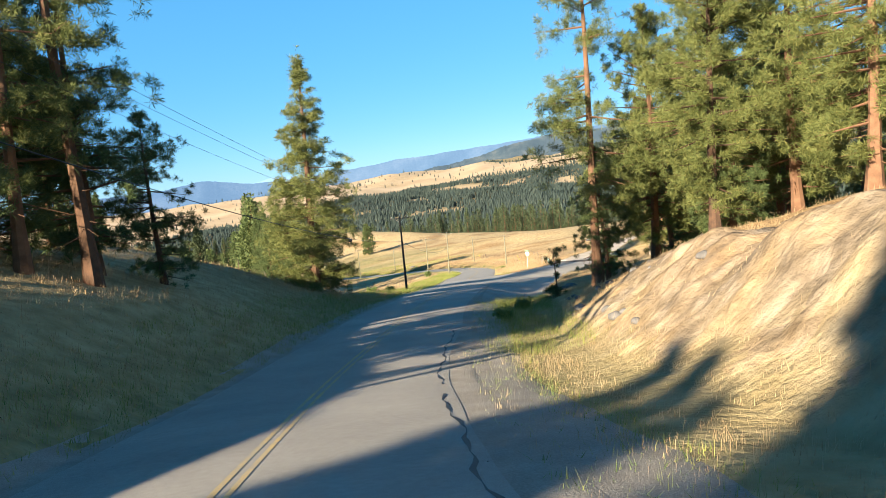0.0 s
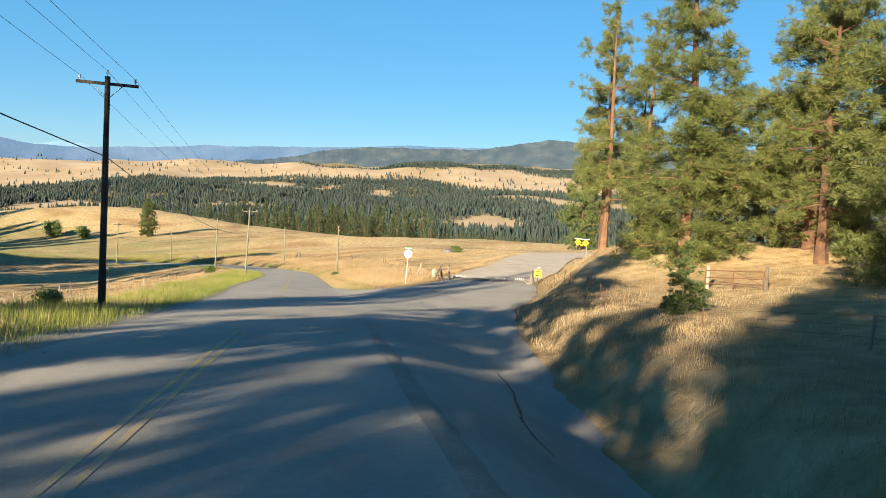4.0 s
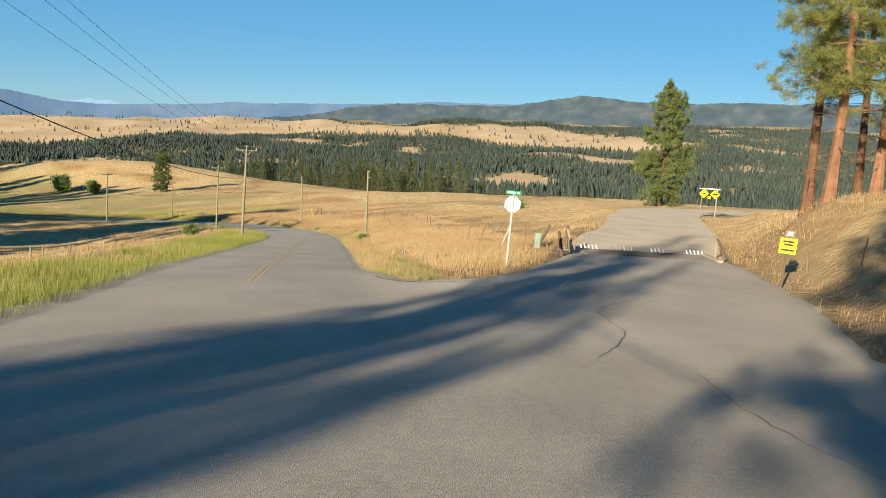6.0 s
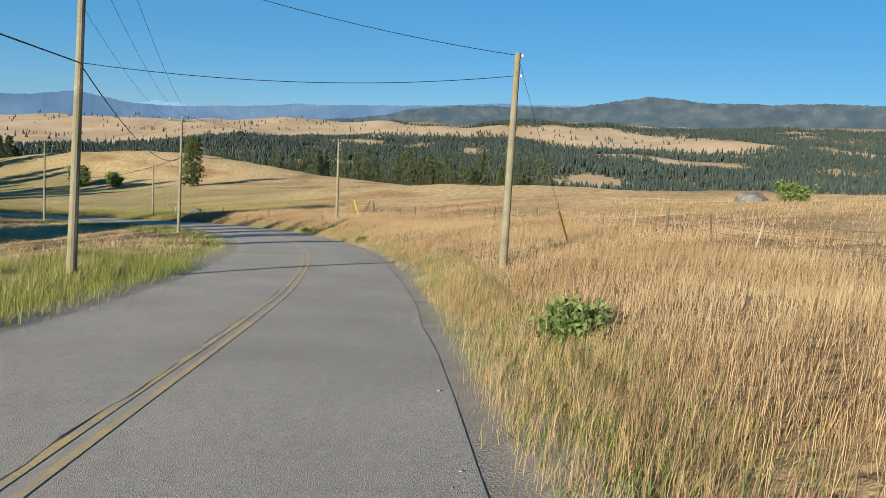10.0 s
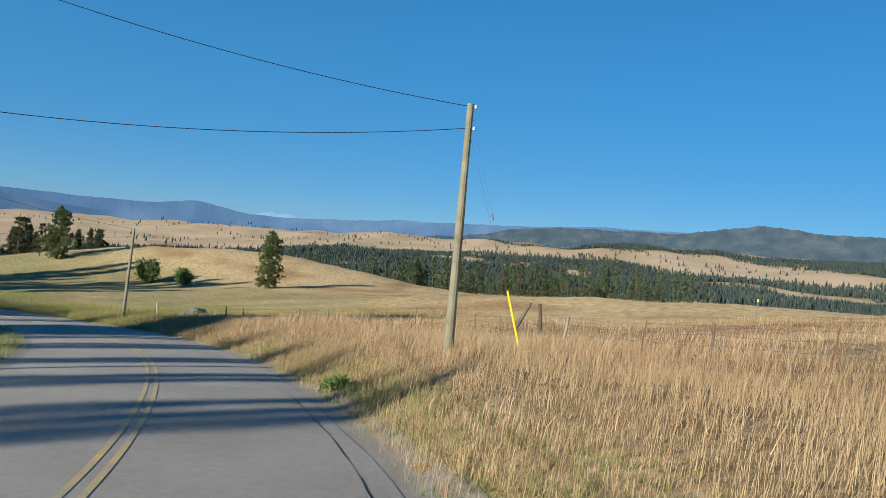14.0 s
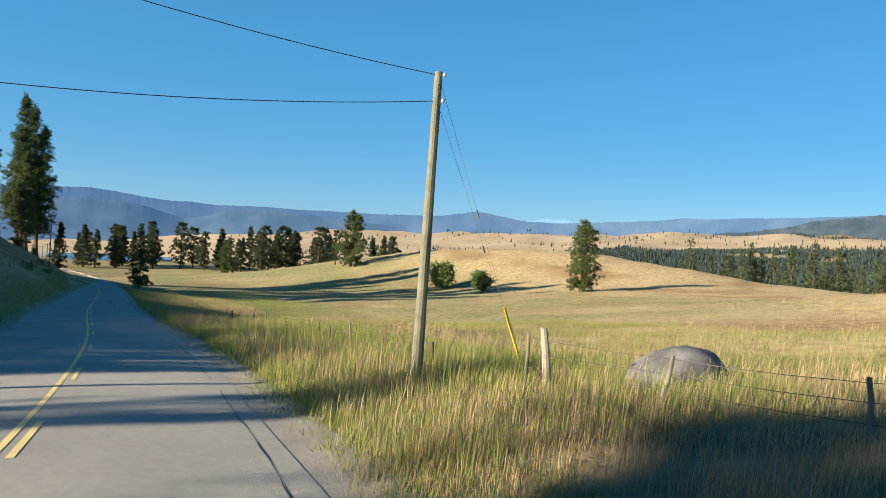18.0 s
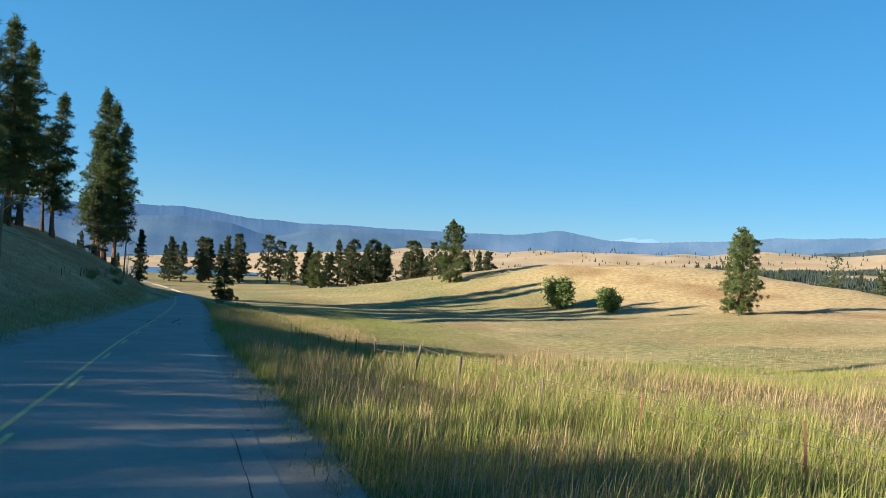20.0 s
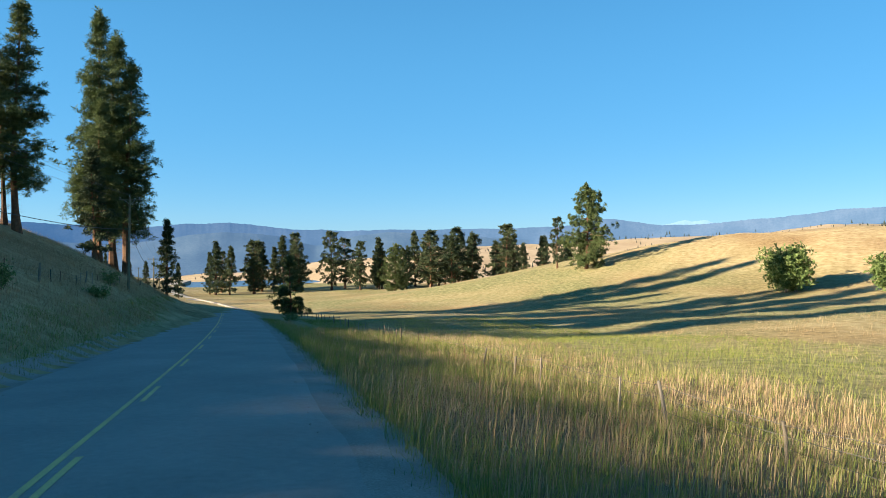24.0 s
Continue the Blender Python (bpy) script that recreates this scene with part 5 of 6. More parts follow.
for main, (ends, low) in ((MAIN[2], P3), (MAIN[3], PB), (MAIN[4], PD)):
    line = new("service_line")
    tagged(line, "thin service wires crossing over the road", "overhead line", "service wires over the road")
    cable("conductor", main[0][2], ends[0], 0.35, 0.011, parent=line)
    cable("conductor", main[1], ends[1], 0.4, 0.011, parent=line)
ball = bm_new()
bmesh.ops.create_icosphere(ball, subdivisions=2, radius=0.16, matrix=Matrix.Translation(MAIN[0][1].lerp(MAIN[1][1], 0.66) - Vector((0, 0, 1.3))) @ Matrix.Diagonal((1, 1.5, 0.9, 1)))
sp = top("splice_case", None, None, "black cable splice case hanging on the line", "splice case")
part("case", ball, "black", sp)


def guy(name, ends, anchor, n, label):
    """Guy wires from a pole to the ground, with a yellow guard over the lowest stretch."""
    root = new(name)
    tagged(root, label, "guy wire", "guyed poles")
    ground = Vector((anchor[0], anchor[1], hz(*anchor)))
    for k in range(n):
        cable("wire", ends[min(k, len(ends) - 1)], ground + Vector((0.04 * k, 0, 0)), 0.0, 0.008, "fencewire", 4, parent=root)
        mid = ends[min(k, len(ends) - 1)].lerp(ground, 0.45 + 0.08 * k)
        way = (ground - ends[0]).normalized()
        part("strain_insulator", rod(bm_new(), mid - way * 0.1, mid + way * 0.1, 0.02, None, 8), "oldsteel", root)
    way = (ends[0] - ground).normalized()
    part("guard", rod(bm_new(), ground + way * 0.15, ground + way * 1.9, 0.035, 0.035, 10), "yellow", root, "bright yellow plastic guard tube")


guy("guy_wire", PB[0], (4.55, 216.3), 2, "guy wires with a yellow guard in tall grass")
guy("guy_wire", PD[0], (-22.5, 260.4), 2, "guy wires with a yellow guard beside the fence")
guy("guy_wire", P3[0], (11.5, 172.5), 1, "guy wire with a yellow guard in dry grass")


# ---- signs ----
def post_mesh(h, w=0.05):
    return box(bm_new(), (w, w * 0.6, h), (0, 0, h / 2 - 0.15), None, 0.004)


def plate(pts, thick=0.004):
    """A flat plate from an outline in x and z, facing -y."""
    bm = bm_new()
    f = bm.faces.new([bm.verts.new((x, 0, z)) for x, z in pts])
    ex = bmesh.ops.extrude_face_region(bm, geom=[f])
    bmesh.ops.translate(bm, verts=[v for v in ex["geom"] if isinstance(v, bmesh.types.BMVert)], vec=(0, thick, 0))
    bmesh.ops.recalc_face_normals(bm, faces=bm.faces)
    return bm


def octagon(r, z):
    return [(r * math.cos(radians(22.5 + 45 * k)) / math.cos(radians(22.5)), z + r * math.sin(radians(22.5 + 45 * k)) / math.cos(radians(22.5))) for k in range(8)]


def rect(w, h, z, x=0.0):
    return [(x - w / 2, z - h / 2), (x + w / 2, z - h / 2), (x + w / 2, z + h / 2), (x - w / 2, z + h / 2)]


def stop_sign():
    root = new("stop_sign")
    b = hz(5.85, 111.3)
    root.location, root.rotation_euler = (5.85, 111.3, b), (radians(-1), radians(2.2), radians(-14))
    zc = -1.66 - b
    part("post", post_mesh(zc + 0.62, 0.06), "steel", root, "galvanised square post")
    back = part("octagon", plate(octagon(0.31, zc)), "signback", root, "bare pale back of the sign plate")
    back.location = (0, 0.03, 0)
    face = part("face", plate(octagon(0.305, zc), 0.002), "red", root, "red face turned away")
    face.location = (0, 0.036, 0)
    part("bolt", rod(bm_new(), (0, -0.01, zc + 0.15), (0, 0.04, zc + 0.15), 0.012), "steel", root)
    part("bolt", rod(bm_new(), (0, -0.01, zc - 0.15), (0, 0.04, zc - 0.15), 0.012), "steel", root)
    tab = part("reflector", plate(rect(0.07, 0.1, zc - 0.08, -0.25), 0.003), "yellow", root, "small yellow sticker")
    tab.location = (0, 0.022, 0)
    name = part("name_plate", plate(rect(0.6, 0.16, zc + 0.46), 0.006), "green", root, "green road name plate")
    name.location = (0, -0.03, 0)
    for x, w in ((-0.1, 0.3), (0.18, 0.1)):
        part("lettering", plate(rect(w, 0.065, zc + 0.46, x), 0.002), "white", name, "plain white bar").location = (0, -0.003, 0)
    tagged(root, "octagonal stop sign seen from behind under a green name plate", "road sign")


def chevrons():
    root = new("warning_sign")
    x, y = 41.5, 152.0
    b = hz(x, y)
    root.location, root.rotation_euler = (x, y, b), (0, 0, radians(-24))
    zc = -2.6 - b
    for sx in (-0.75, 0.75):
        part("post", box(bm_new(), (0.09, 0.09, zc + 0.75), (sx, 0.05, (zc + 0.35) / 2 - 0.1), None, 0.008), "post", root, "grey wooden post")
    part("rail", box(bm_new(), (2.1, 0.04, 0.09), (0, 0.0, zc + 0.48), None, 0.006), "signback", root, "pale top rail")
    for sx, k in ((-0.55, -1), (0.55, 1)):
        z = zc - 0.02 - 0.05 * (k > 0)
        d = part("diamond", plate([(sx, z - 0.5), (sx + 0.5, z), (sx, z + 0.5), (sx - 0.5, z)]), "yellow", root, "yellow diamond warning plate")
        d.location = (0, -0.03, 0)
        part("arrow", plate([(sx - 0.24, z - 0.05), (sx + 0.06, z - 0.05), (sx + 0.06, z - 0.18), (sx + 0.3, z + 0.02), (sx + 0.06, z + 0.2), (sx + 0.06, z + 0.07), (sx - 0.24, z + 0.07)] if k > 0 else rect(0.3, 0.12, z, sx), 0.002), "black", d, "black symbol").location = (0, -0.003, 0)
    t = part("tab", plate(rect(0.32, 0.3, zc - 0.42, 0.0)), "yellow", root, "small yellow plate")
    t.location = (0, -0.04, 0)
    tagged(root, "pair of yellow diamond warning signs at the gravel road bend", "road sign")


def notice():
    root = new("notice_sign")
    x, y = 15.8, 107.8
    b = hz(x, y)
    root.location, root.rotation_euler = (x, y, b), (0, radians(3), radians(-35))
    zc = -2.55 - b
    part("post", box(bm_new(), (0.09, 0.05, zc + 0.75), (0, 0.03, (zc + 0.75) / 2 - 0.2), None, 0.006), "post", root, "pale wooden post")
    pl = part("plate", plate(rect(0.6, 0.6, zc)), "yellow", root, "faded yellow notice plate")
    pl.location = (0, -0.01, 0)
    for z, w in ((0.17, 0.4), (0.05, 0.32), (-0.16, 0.44)):
        part("lettering", plate(rect(w, 0.075, zc + z), 0.002), "black", pl, "plain dark bar").location = (0, -0.003, 0)
    tp = part("small_plate", plate(rect(0.34, 0.26, zc + 0.47)), "deadwood", root, "small brown plate")
    tp.location = (0, -0.01, 0)
    part("lettering", plate(rect(0.18, 0.14, zc + 0.47), 0.002), "white", tp, "plain pale bar").location = (0, -0.003, 0)
    tagged(root, "square yellow notice sign on a wooden post by the side road", "road sign")


def marker_post(x, y, h, colour, label):
    root = new("marker_post")
    root.location = (x, y, hz(x, y))
    part("stake", box(bm_new(), (0.05, 0.03, h), (0, 0, h / 2 - 0.15), None, 0.004), "post", root)
    part("cap", box(bm_new(), (0.13, 0.05, 0.22), (0, 0, h - 0.22), None, 0.01), colour, root, "coloured marker cap")
    tagged(root, label, "marker post")


stop_sign()
chevrons()
notice()
marker_post(32, 162, 1.6, "red", "orange-capped marker stake in dry grass")
marker_post(27, 250, 1.8, "yellow", "yellow-capped marker stake in dry grass")

# service pedestal and the stakes by the junction
ped = new("utility_pedestal")
ped.location = (10.6, 120.4, hz(10.6, 120.4))
part("cabinet", box(bm_new(), (0.26, 0.26, 0.8), (0, 0, 0.32), None, 0.03), "box", ped)
part("lid", box(bm_new(), (0.3, 0.3, 0.08), (0, 0, 0.74), None, 0.02), "box", ped)
tagged(ped, "pale green utility pedestal standing in dry grass", "utility box")


# ---- the cattle grid ----
def cattle_grid():
    root = new("cattle_grid")
    k = int(np.argmin(np.hypot(SIDELINE[:, 0] - 15.3, SIDELINE[:, 1] - 117.3)))
    c, t = SIDELINE[k], TAN2[k]
    root.location = (c[0], c[1], c[2])
    root.rotation_euler = (0, 0, radians(-13))
    # no hollow here: a black sheet stands for the shade below the bars
    part("pit", box(bm_new(), (6.6, 2.2, 0.02), (0, 0, -0.012)), "black", root, "flat black sheet standing for the shade under the bars")
    for i in range(11):
        part("bar", rod(bm_new(), (-3.2, -1.0 + 0.2 * i, 0.015), (3.2, -1.0 + 0.2 * i, 0.015), 0.045, None, 8), "oldsteel", root)
    for sx in (-3.35, 3.35):
        part("kerb", box(bm_new(), (0.25, 2.6, 0.2), (sx, 0, 0.02), None, 0.02), "post", root, "timber side beam")
    for sx in (-3.1, -1.25, 0.6, 2.45):
        for j in range(5):
            part("stripe", box(bm_new(), (0.05, 0.03, 0.26), (sx + 0.2 * j, 1.05, 0.13), Euler((0, -0.35, 0)).to_matrix().to_4x4(), 0.005), "white", root, "white painted slat")
    tagged(root, "steel cattle grid across the gravel side road", "cattle grid")
    for sx in (-3.9, 3.9):
        wing = new("grid_wing")
        p = Matrix.Translation(root.location) @ root.rotation_euler.to_matrix().to_4x4() @ Vector((sx, 0, 0))
        wing.location, wing.rotation_euler = (p.x, p.y, hz(p.x, p.y)), root.rotation_euler
        part("rail", rod(bm_new(), (0, -1.1, 0.15), (0.0, 1.0, 1.15), 0.06), "post", wing)
        part("upright", rod(bm_new(), (0, 0.9, -0.3), (0, 0.9, 1.25), 0.08), "post", wing)
        part("upright", rod(bm_new(), (0, -0.2, -0.3), (0, -0.2, 0.75), 0.07), "post", wing)
        tagged(wing, "weathered timber wing beside the cattle grid", "fence", "wings of the cattle grid")


cattle_grid()


# ---- fences ----
def post_ob(x, y, h, r, lean, kind, label, group):
    bm = bm_new()
    if kind == "wood":
        tube(bm, ((0, 0, -0.35), (0.01, 0, h * 0.3), (0.02, 0, h * 0.65), (0, 0.02, h)), (r * 1.12, r, r * 0.95, r * 0.82), 9)
    else:
        box(bm, (0.035, 0.01, h + 0.3), (0, 0, h / 2 - 0.15))
        box(bm, (0.01, 0.04, h + 0.3), (0, 0.02, h / 2 - 0.15))
    me = bpy.data.meshes.new("fence_post")
    bm.to_mesh(me)
    bm.free()
    ob = top("fence_post", me, "post" if kind == "wood" else "rust", label, "fence post", group)
    ob.matrix_basis = Matrix.Translation((x, y, hz(x, y))) @ Euler((lean[0], lean[1], 0)).to_matrix().to_4x4()
    return ob.matrix_basis @ Vector((0, 0, h))


def fence(stations, offset, group, seed, step=3.6, wires=(0.35, 0.65, 0.92), skip=0.12, h0=1.0):
    rng = random.Random(seed)
    tops = []
    s = stations[0]
    while s < stations[1]:
        d = offset(s) + rng.uniform(-0.35, 0.35)
        x, y, _ = at_station(s, d)
        s += step * rng.uniform(0.75, 1.3)
        if rng.random() < skip:
            continue
        kind = "wood" if rng.random() < 0.55 else "steel"
        h = h0 * rng.uniform(0.8, 1.15)
        lean = (rng.gauss(0, 0.07), rng.gauss(0, 0.07))
        tip = post_ob(x, y, h, rng.uniform(0.032, 0.058), lean, kind, "weathered round wooden fence post in the grass" if kind == "wood" else "thin rusty steel fence post in the grass", group)
        tops.append((Vector((x, y, hz(x, y))), tip))
    w = new("fence_wire")
    tagged(w, "slack barbed wire strands between fence posts", "wire fence", group)
    for f in wires:
        vs, fs = [], []
        for (a0, a1), (b0, b1) in zip(tops, tops[1:]):
            if (b0 - a0).length > 14:
                continue
            p, q = a0.lerp(a1, f), b0.lerp(b1, f)
            n = 3
            for i in range(n + 1):
                u = i / n
                c = p.lerp(q, u) - Vector((0, 0, 0.12 * u * (1 - u)))
                for e in ((0, 0, 0.006), (0.005, 0, -0.004), (-0.005, 0, -0.004)):
                    vs.append(c + Vector(e))
                if i:
                    k = len(vs) - 6
                    for j in range(3):
                        fs.append((k + j, k + (j + 1) % 3, k + 3 + (j + 1) % 3, k + 3 + j))
        part("strand", mesh_from("strand", vs, fs), "fencewire", w)
    return tops


fence((126, 262), lambda s: float(np.interp(s, (126, 150, 195, 216, 240, 262), (14, 12.5, 17.5, 14.5, 10, 9.0))), "roadside fence above the boulder", 5)
fence((264, 500), lambda s: float(np.interp(s, (264, 300, 345, 420, 500), (9.5, 11, 12.5, 13, 13))), "roadside fence along the meadow", 6, 3.4, skip=0.08)
fence((56, 150), lambda s: float(np.interp(s, (56, 80, 150), (-16, -14.5, -13))), "fence on the lower side", 7, 3.2)
fence((360, 520), lambda s: float(np.interp(s, (360, 440, 520), (-12, -11, -10))), "fence under the hillside", 8, 4.0)
fence((60, 112), lambda s: float(np.interp(s, (60, 80, 112), (17, 16, 22))), "fence under the bank", 9, 3.6)
for x, y, ang, h in ((9.8, 124, 0.35, 1.5), (11.2, 121.8, 0.5, 1.3), (10.4, 116.5, -0.2, 1.2), (5.4, 226.2, 0.45, 1.7), (6.6, 225.6, -0.1, 1.5), (-130.8, 335.2, 0.05, 1.3), (-20.6, 254.9, -0.12, 1.25)):
    post_ob(x, y, h, 0.085, (0.0, ang), "wood", "thick leaning weathered fence post", "brace posts")

gate = new("field_gate")
g0, g1 = Vector((20.6, 87.6, hz(20.6, 87.6))), Vector((19.9, 91.8, hz(19.9, 91.8)))
gate.location = g0
for up in (0.35, 0.7, 1.12):
    part("rail", rod(bm_new(), (0, 0, up), (g1 - g0) + Vector((0, 0, up)), 0.03), "rust", gate)
for u in (0.0, 0.5, 1.0):
    part("upright", rod(bm_new(), (g1 - g0) * u + Vector((0, 0, 0.1)), (g1 - g0) * u + Vector((0, 0, 1.18)), 0.035), "rust", gate)
part("brace", rod(bm_new(), Vector((0, 0, 0.35)), (g1 - g0) * 0.5 + Vector((0, 0, 1.1)), 0.02), "rust", gate)
tagged(gate, "rusty tubular steel field gate at the wood's edge", "gate")
for p in (g0, g1):
    post_ob(p.x + 0.1, p.y - 0.1, 1.4, 0.11, (0, 0), "wood", "stout gate post of weathered wood", "gate posts")


# ---- rocks ----
def rock(x, y, size, seed, label, material="rock", sink=0.25, fine=4, group=""):
    bm = bm_new()
    bmesh.ops.create_icosphere(bm, subdivisions=fine, radius=1.0)
    for v in bm.verts:
        p = v.co.copy()
        f = 1 + 0.22 * noise.noise(p * 1.1 + Vector((seed, 0, 0))) + 0.1 * noise.noise(p * 2.7 + Vector((0, seed, 0))) + 0.04 * noise.noise(p * 7)
        q = p * f
        q.z = max(q.z, -0.4)
        v.co = Vector((q.x * size[0], q.y * size[1], q.z * size[2]))
    me = bpy.data.meshes.new("boulder")
    bm.to_mesh(me)
    bm.free()
    ob = top("boulder", smooth(me), material, label, "rock", group)
    ob.location = (x, y, hz(x, y) - sink * size[2] * 0.3 + 0.1 * size[2])
    ob.rotation_euler = (0, 0, seed)
    return ob


rock(-18.1, 256.9, (1.4, 1.1, 0.9), 1.3, "large grey lichened boulder in the meadow grass")
rock(3.4, 59.3, (0.85, 0.5, 0.3), 2.1, "flat pale rock lying in the shaded grass")
rock(2.6, 58.2, (0.35, 0.3, 0.22), 2.9, "small pale rock lying in the shaded grass")
rock(34, 196, (1.6, 1.2, 0.7), 4.0, "low grey rock outcrop on the grassy rise")



for i in range(26):
    x, y, _ = at_station(rnd.uniform(16, 40), rnd.uniform(9.6, 14.5))
    q = rnd.uniform(0.1, 0.34)
    rock(x, y, (q, q * rnd.uniform(0.6, 0.9), q * rnd.uniform(0.5, 0.8)), i + 0.4, "angular grey rock lying on the cut bank", fine=2, sink=-0.6, group="rocks on the cut bank")


# ---- shrubs ----
def shrub(x, y, wide, tall, seed, leaves, label, per=5, size=0.3, group=""):
    rng = np.random.default_rng(seed)
    root = new("shrub")
    root.location = (x, y, hz(x, y) - 0.05)
    stems = bm_new()
    cents, dirs = [], []
    for k in range(9):
        a = rng.uniform(0, 6.28)
        p = np.array([0.12 * wide * math.cos(a), 0.12 * wide * math.sin(a), 0])
        tip = np.array([0.42 * wide * math.cos(a) * rng.uniform(0.3, 1), 0.42 * wide * math.sin(a) * rng.uniform(0.3, 1), tall * rng.uniform(0.6, 1.0)])
        rod(stems, p, tip, 0.012 * tall, 0.004 * tall, 4)
        n = leaves // 9
        t = rng.uniform(0.25, 1.05, n)
        q = p + (tip - p) * t[:, None] + rng.normal(0, 1, (n, 3)) * np.array([0.13 * wide, 0.13 * wide, 0.09 * tall])
        q[:, 2] = np.maximum(q[:, 2], 0.04 * tall)
        cents.append(q)
        dirs.append(np.tile([0.3 * math.cos(a), 0.3 * math.sin(a), 0.5], (n, 1)))
    part("stems", stems, "deadwood", root)
    tri = blades_at(np.concatenate(cents), np.concatenate(dirs), rng, per, size, size * 0.4, 0.9)
    part("foliage", array_mesh("foliage", tri.reshape(-1, 3), 3), "leaf", root)
    tagged(root, label, "shrub", group)


shrub(-94, 445, 8.6, 7.0, 1, 1300, "large round green shrub on the flank of the dome", 6, 0.7)
shrub(-79.5, 436, 5.8, 5.2, 2, 800, "smaller green shrub on the flank of the dome", 6, 0.7)
shrub(34, 191, 2.2, 1.4, 3, 400, "low green shrub in dry grass", 5, 0.25)
shrub(-11.3, 163, 1.6, 1.3, 4, 350, "leafy green weed clump beside the pole", 5, 0.2)
for i, (s, d, w, t) in enumerate(((44, 7.6, 1.1, 0.7), (36, 6.2, 1.0, 0.6), (196, 4.9, 0.8, 0.4), (214, 4.8, 0.6, 0.36), (156, 6.0, 1.1, 0.6), (305, -9, 1.8, 1.2), (380, -10.5, 2.0, 1.5), (400, -9.0, 1.6, 1.1), (420, -11, 2.2, 1.7), (430, 8.5, 2.6, 1.2), (74, -8.6, 1.2, 0.7), (86, -8.8, 1.2, 0.7))):
    x, y, _ = at_station(s, d)
    shrub(x, y, w, t, 20 + i, 260, "leafy green weeds at the road verge", 5, 0.16, "verge weeds")


# ---- grass ----
def grass(name, material, s0, s1, d0, d1, count, tall, width, blades, seed, label, power=1.0, mask=None, lean=0.5, head=0.0, spread=0.13):
    """Tufts of bent blades between two offsets along the road, denser towards the first."""
    rng = np.random.default_rng(seed)
    s = rng.uniform(s0, s1, count)
    d = d0 + (d1 - d0) * rng.random(count) ** power
    x, y, _ = at_station(s, d)
    ok = np.ones(count, bool)
    s2, dd2, _ = along(x, y, SIDELINE, RIGHT2, STAT2)
    ok &= (np.abs(dd2 + 0.35) > 3.8 + 0.5 * rng.random(count)) | (s2 < 3)
    ok &= inside_apron(x, y) < -0.1 - 0.5 * rng.random(count)
    ds, dr, _ = along(x, y)
    ok &= np.abs(dr) > 3.95 + 0.4 * ease(285, 318, ds) + 0.75 * rng.random(count)
    patch = cheap_noise(x, y, 3.2, seed) * 0.5 + cheap_noise(x, y, 11, seed + 1) * 0.5
    ok &= rng.random(count) < np.clip(0.75 + 0.7 * patch, 0.3, 1)
    ok &= rng.random(count) > 0.8 * np.exp(-((dr - 12.2) / 3.0) ** 4) * (1 - ease(26, 40, ds))
    ok &= (ds > 58) | (dr < 0) | (dr > 5.2 + 1.2 * rng.random(count)) | (rng.random(count) < 0.12)
    if mask:
        ok &= mask(x, y, ds, dr, rng)
    x, y, patch = x[ok], y[ok], patch[ok]
    z = height(x, y)
    n = len(x)
    h = tall * rng.uniform(0.35, 1.25, n) * (1 + 0.45 * patch)
    if material == "straw":
        h *= np.interp(ds[ok], (15, 60, 110), (0.6, 0.7, 1.0))
    rep = lambda v: np.repeat(v, blades)
    m = n * blades
    bx, by = rep(x) + rng.normal(0, spread, m), rep(y) + rng.normal(0, spread, m)
    hh = rep(h) * rng.uniform(0.4, 1.15, m)
    a = rng.uniform(0, 6.283, m)
    out = np.abs(rng.normal(0, lean, m)) * hh
    w = width * rng.uniform(0.6, 1.5, m)
    side = a + math.pi / 2 + rng.normal(0, 0.6, m)
    bz = rep(z) - 0.04
    ox, oy = np.cos(side) * w, np.sin(side) * w
    wind = 0.1 * hh
    foot0, foot1 = np.stack([bx - ox, by - oy, bz], 1), np.stack([bx + ox, by + oy, bz], 1)
    mx, my, mz = bx + np.cos(a) * out * 0.3 + wind * 0.3, by + np.sin(a) * out * 0.3, bz + hh * 0.62
    mid0, mid1 = np.stack([mx - ox * 0.75, my - oy * 0.75, mz], 1), np.stack([mx + ox * 0.75, my + oy * 0.75, mz], 1)
    tip = np.stack([bx + np.cos(a) * out + wind, by + np.sin(a) * out, bz + hh], 1)
    if head:
        mid0, mid1 = np.stack([mx - np.cos(side) * head, my - np.sin(side) * head, mz], 1), np.stack([mx + np.cos(side) * head, my + np.sin(side) * head, mz], 1)
        mid = (foot0 + foot1) / 2
        foot0, foot1 = mid - np.stack([ox * 0.5, oy * 0.5, 0 * ox], 1), mid + np.stack([ox * 0.5, oy * 0.5, 0 * ox], 1)
    V = np.stack([foot0, foot1, mid0, mid1, tip], 1).reshape(-1, 3)
    k = np.arange(m)[:, None] * 5
    if head or width < 0.005:
        F = np.concatenate([k + np.array([[0, 1, 3]]), k + np.array([[0, 3, 2]]), k + np.array([[2, 3, 4]])], 1).reshape(-1, 3)
    else:
        F = (k + np.array([[0, 1, 4]])).reshape(-1, 3)
    top(name, index_mesh(name, V, F), material, label, "grass", kind="stuff")


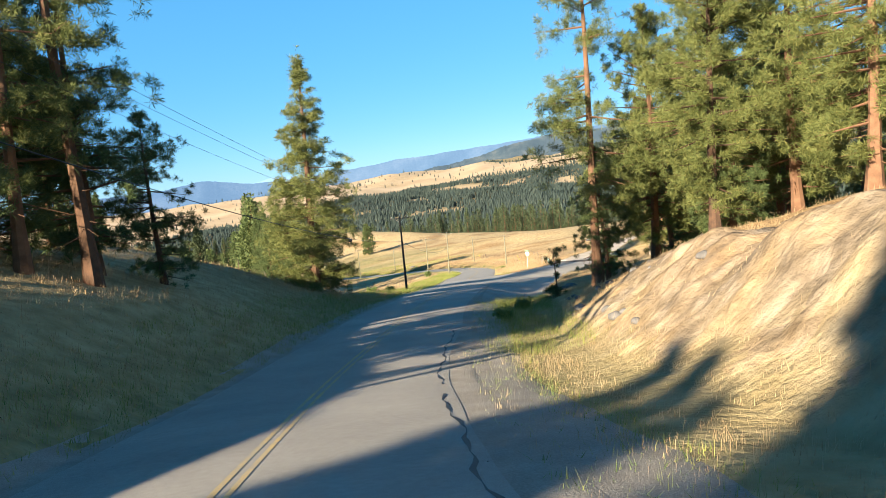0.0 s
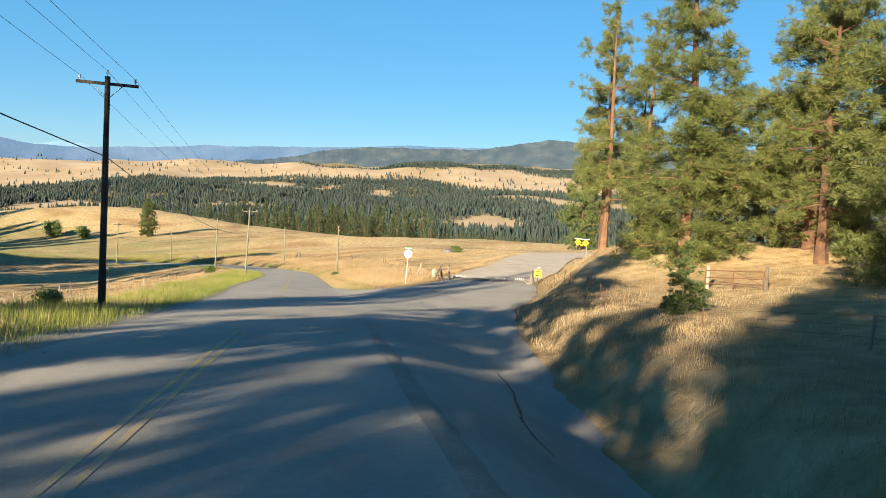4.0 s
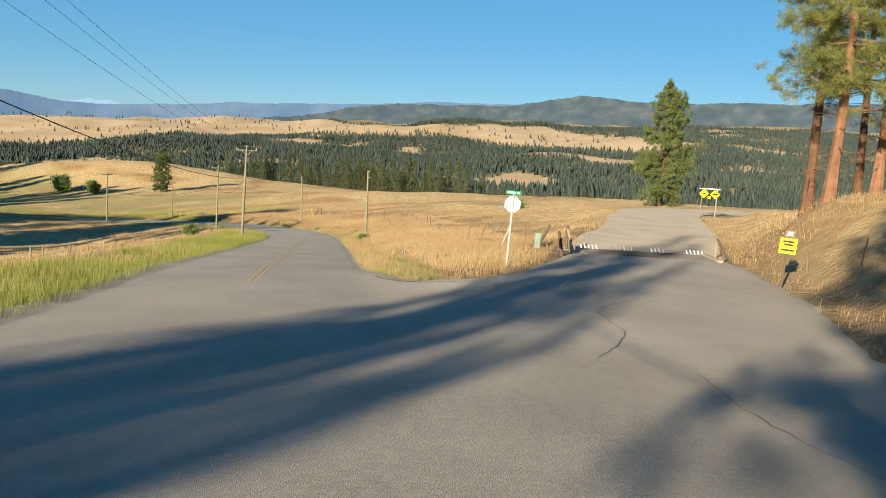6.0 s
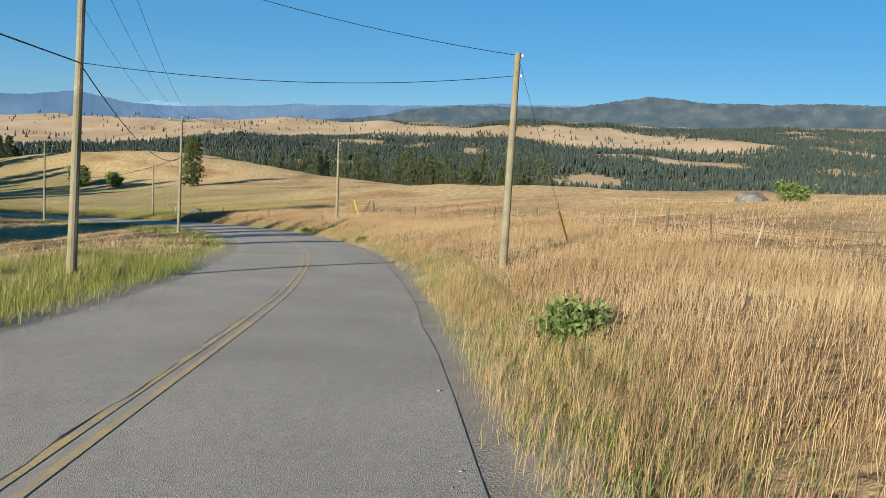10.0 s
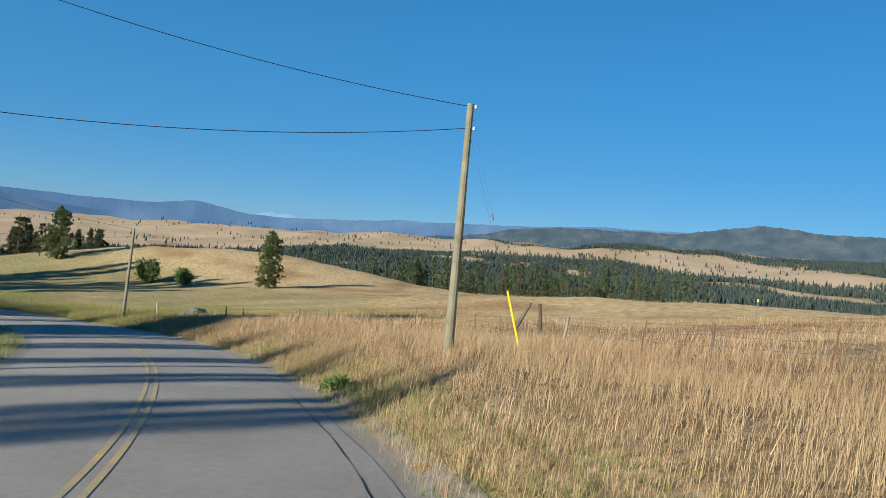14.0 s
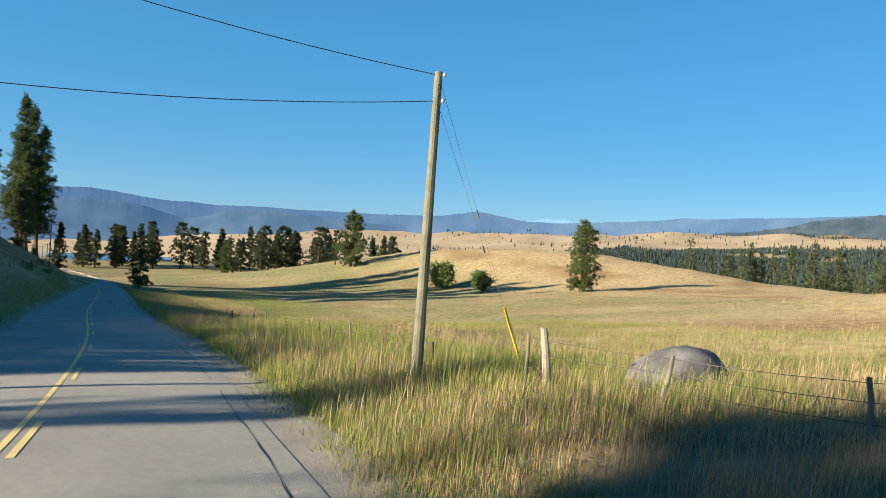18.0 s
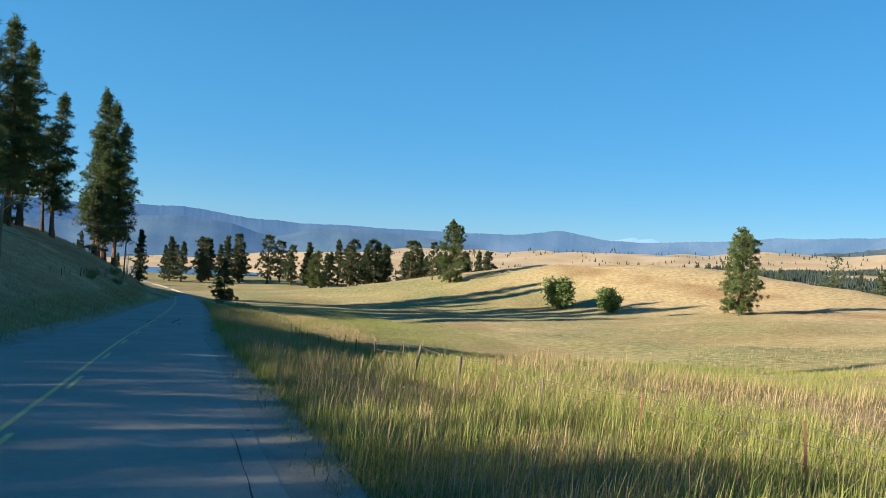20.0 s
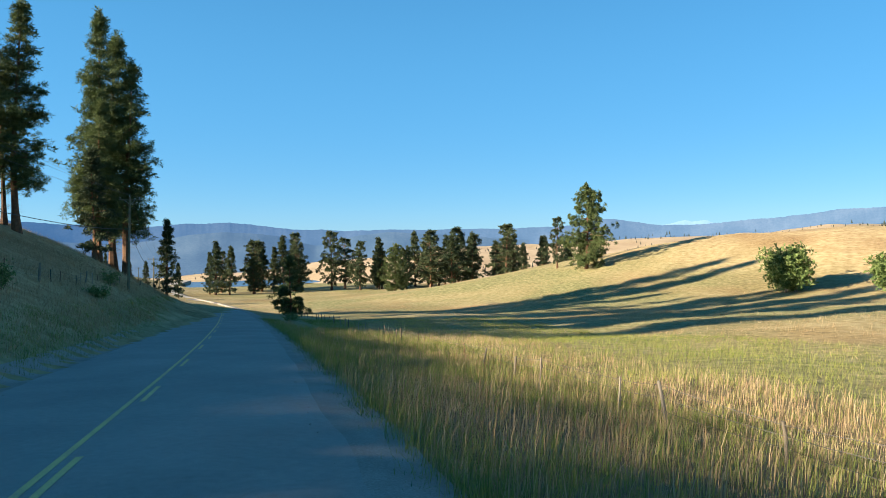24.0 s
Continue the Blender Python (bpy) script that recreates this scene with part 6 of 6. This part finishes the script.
wet = lambda x, y, s, d, rng: rng.random(len(x)) < np.interp(s, (-20, 60, 240, 262, 480), (0.45, 0.4, 0.25, 1.0, 1.0))
dry = lambda x, y, s, d, rng: rng.random(len(x)) < np.interp(s, (-20, 60, 110, 250, 268, 300, 480), (0.42, 0.5, 1.0, 1.0, 0.6, 0.4, 0.45))
dryshade = lambda x, y, s, d, rng: cheap_noise(x, y, 7, 3) > -0.2
grass("dry_grass_verge", "straw", -12, 255, 4.3, 13, 86000, 0.4, 0.0028, 7, 51, "tall golden dry grass beside the road", 1.25, dry, 0.4)
grass("dry_grass_meadow_edge", "straw", 235, 400, 4.8, 15, 36000, 0.42, 0.0042, 7, 52, "tall golden dry grass beside the road", 1.0, dry, 0.4)
grass("dry_grass_bank", "straw", -8, 250, 7, 18, 64000, 0.42, 0.0052, 6, 63, "dense golden dry grass on the bank", 1.0, dry, 0.4, spread=0.18)
grass("dry_grass_field", "straw", 20, 300, 11, 40, 62000, 0.38, 0.008, 5, 53, "dry golden grass covering the slope", 1.3, dry, spread=0.25)
grass("tall_meadow_grass", "greengrass", 252, 400, 4.9, 15, 36000, 0.62, 0.0048, 6, 64, "tall yellow-green grass at the meadow's edge", 1.2, wet, 0.35, spread=0.16)
grass("pale_meadow_heads", "straw", 252, 410, 5.2, 22, 14000, 0.7, 0.003, 4, 65, "pale ripe grass heads over the meadow", 1.2, None, 0.2, 0.007, 0.16)
grass("green_meadow_grass", "greengrass", 240, 440, 10.0, 40, 60000, 0.45, 0.0065, 6, 54, "yellow-green meadow grass", 1.4, wet, spread=0.2)
grass("green_verge_right", "greengrass", -12, 430, 4.1, 6.8, 26000, 0.26, 0.0055, 6, 55, "short green grass at the road's edge", 1.2)
grass("green_verge_left", "greengrass", -12, 470, -4.1, -8.5, 30000, 0.38, 0.007, 6, 56, "green grass at the road's edge", 1.2)
grass("tall_green_verge_left", "greengrass", 70, 176, -4.2, -9.5, 17000, 0.5, 0.006, 6, 68, "tall yellow-green grass along the lower road edge", 1.1, None, 0.35, spread=0.17)
grass("tall_green_grass_upper", "greengrass", 22, 66, 4.4, 9.5, 9000, 0.55, 0.005, 6, 69, "tall fresh green grass in the shade below the bank", 1.0, None, 0.35, spread=0.16)
grass("upper_hill_tufts", "straw", 0, 75, -5.2, -34, 17000, 0.6, 0.007, 6, 75, "dry tufts on the grassy hump above the road", 1.1, spread=0.2)
grass("dry_grass_left", "straw", -12, 480, -6.0, -24, 38000, 0.42, 0.009, 6, 57, "dry grass on the road's lower side", 1.2)
grass("hillside_tufts", "straw", 250, 470, -5.5, -34, 34000, 0.4, 0.011, 6, 66, "shaded dry grass tufts on the roadside hill", 1.1, spread=0.22)
grass("dome_tufts", "straw", 250, 520, 34, 130, 26000, 0.34, 0.014, 5, 67, "short dry grass on the open meadow and the dome", 1.0, spread=0.3)
grass("reddish_seed_grass", "seed", 120, 400, 5.5, 22, 26000, 0.5, 0.002, 5, 58, "reddish seed heads standing over the grass", 1.2, lambda x, y, s, d, rng: cheap_noise(x, y, 8, 9) > np.interp(s, (150, 190), (0.3, 0.05)), 0.16, 0.006)
grass("plume_grass", "seed", 224, 246, 5.6, 13, 900, 0.6, 0.002, 4, 74, "tall plumed grass standing in the sun by the fence", 1.0, None, 0.16, 0.008, 0.14)
grass("brown_low_weeds", "seed", 60, 260, 4.6, 12, 9000, 0.24, 0.007, 6, 61, "dark reddish-brown dead weeds low in the grass", 1.2, lambda x, y, s, d, rng: cheap_noise(x, y, 3, 4) > 0.3, 0.9)
grass("verge_weeds", "leaf", -10, 430, 4.3, 6.4, 26000, 0.2, 0.011, 7, 62, "low leafy green weeds along the asphalt edge", 1.4, lambda x, y, s, d, rng: cheap_noise(x, y, 2.5, 6) > -0.3, 1.0, spread=0.1)


# ---- loose stones ----
def loose_stones(name, s0, s1, d0, d1, count, seed, label):
    rng = np.random.default_rng(seed)
    s, d = rng.uniform(s0, s1, count), rng.normal((d0 + d1) / 2, (d1 - d0) / 3.2, count)
    x, y, zr = at_station(s, d)
    ok = inside_apron(x, y) < -0.1
    x, y, zr, d = x[ok], y[ok], zr[ok], d[ok]
    z = np.where(np.abs(d) < 3.75, zr, np.maximum(height(x, y), zr - 0.11)) + 0.004
    size = rng.gamma(2.2, 0.005, len(x)) + 0.005
    corners = np.array([(1, 0, 0), (0, 1, 0), (-1, 0, 0), (0, -1, 0), (0, 0, 0.7), (0, 0, -0.5)])
    turn = rng.uniform(0, 6.28, len(x))
    c, si = np.cos(turn)[:, None], np.sin(turn)[:, None]
    px, py = corners[:, 0] * rng.uniform(0.6, 1.4, (len(x), 6)), corners[:, 1] * rng.uniform(0.6, 1.4, (len(x), 6))
    V = np.stack([x[:, None] + size[:, None] * (c * px - si * py), y[:, None] + size[:, None] * (si * px + c * py), z[:, None] + size[:, None] * corners[:, 2]], -1).reshape(-1, 3)
    tri = np.array([(0, 1, 4), (1, 2, 4), (2, 3, 4), (3, 0, 4), (1, 0, 5), (2, 1, 5), (3, 2, 5), (0, 3, 5)])
    top(name, index_mesh(name, V, (np.arange(len(x))[:, None, None] * 6 + tri).reshape(-1, 3)), "gravel", label, "gravel", kind="stuff")


loose_stones("loose_stones_right", -8, 360, 3.95, 4.9, 16000, 71, "loose gravel stones along the asphalt edge")
loose_stones("loose_stones_left", -8, 360, -5.0, -3.7, 6000, 72, "loose gravel stones along the asphalt edge")
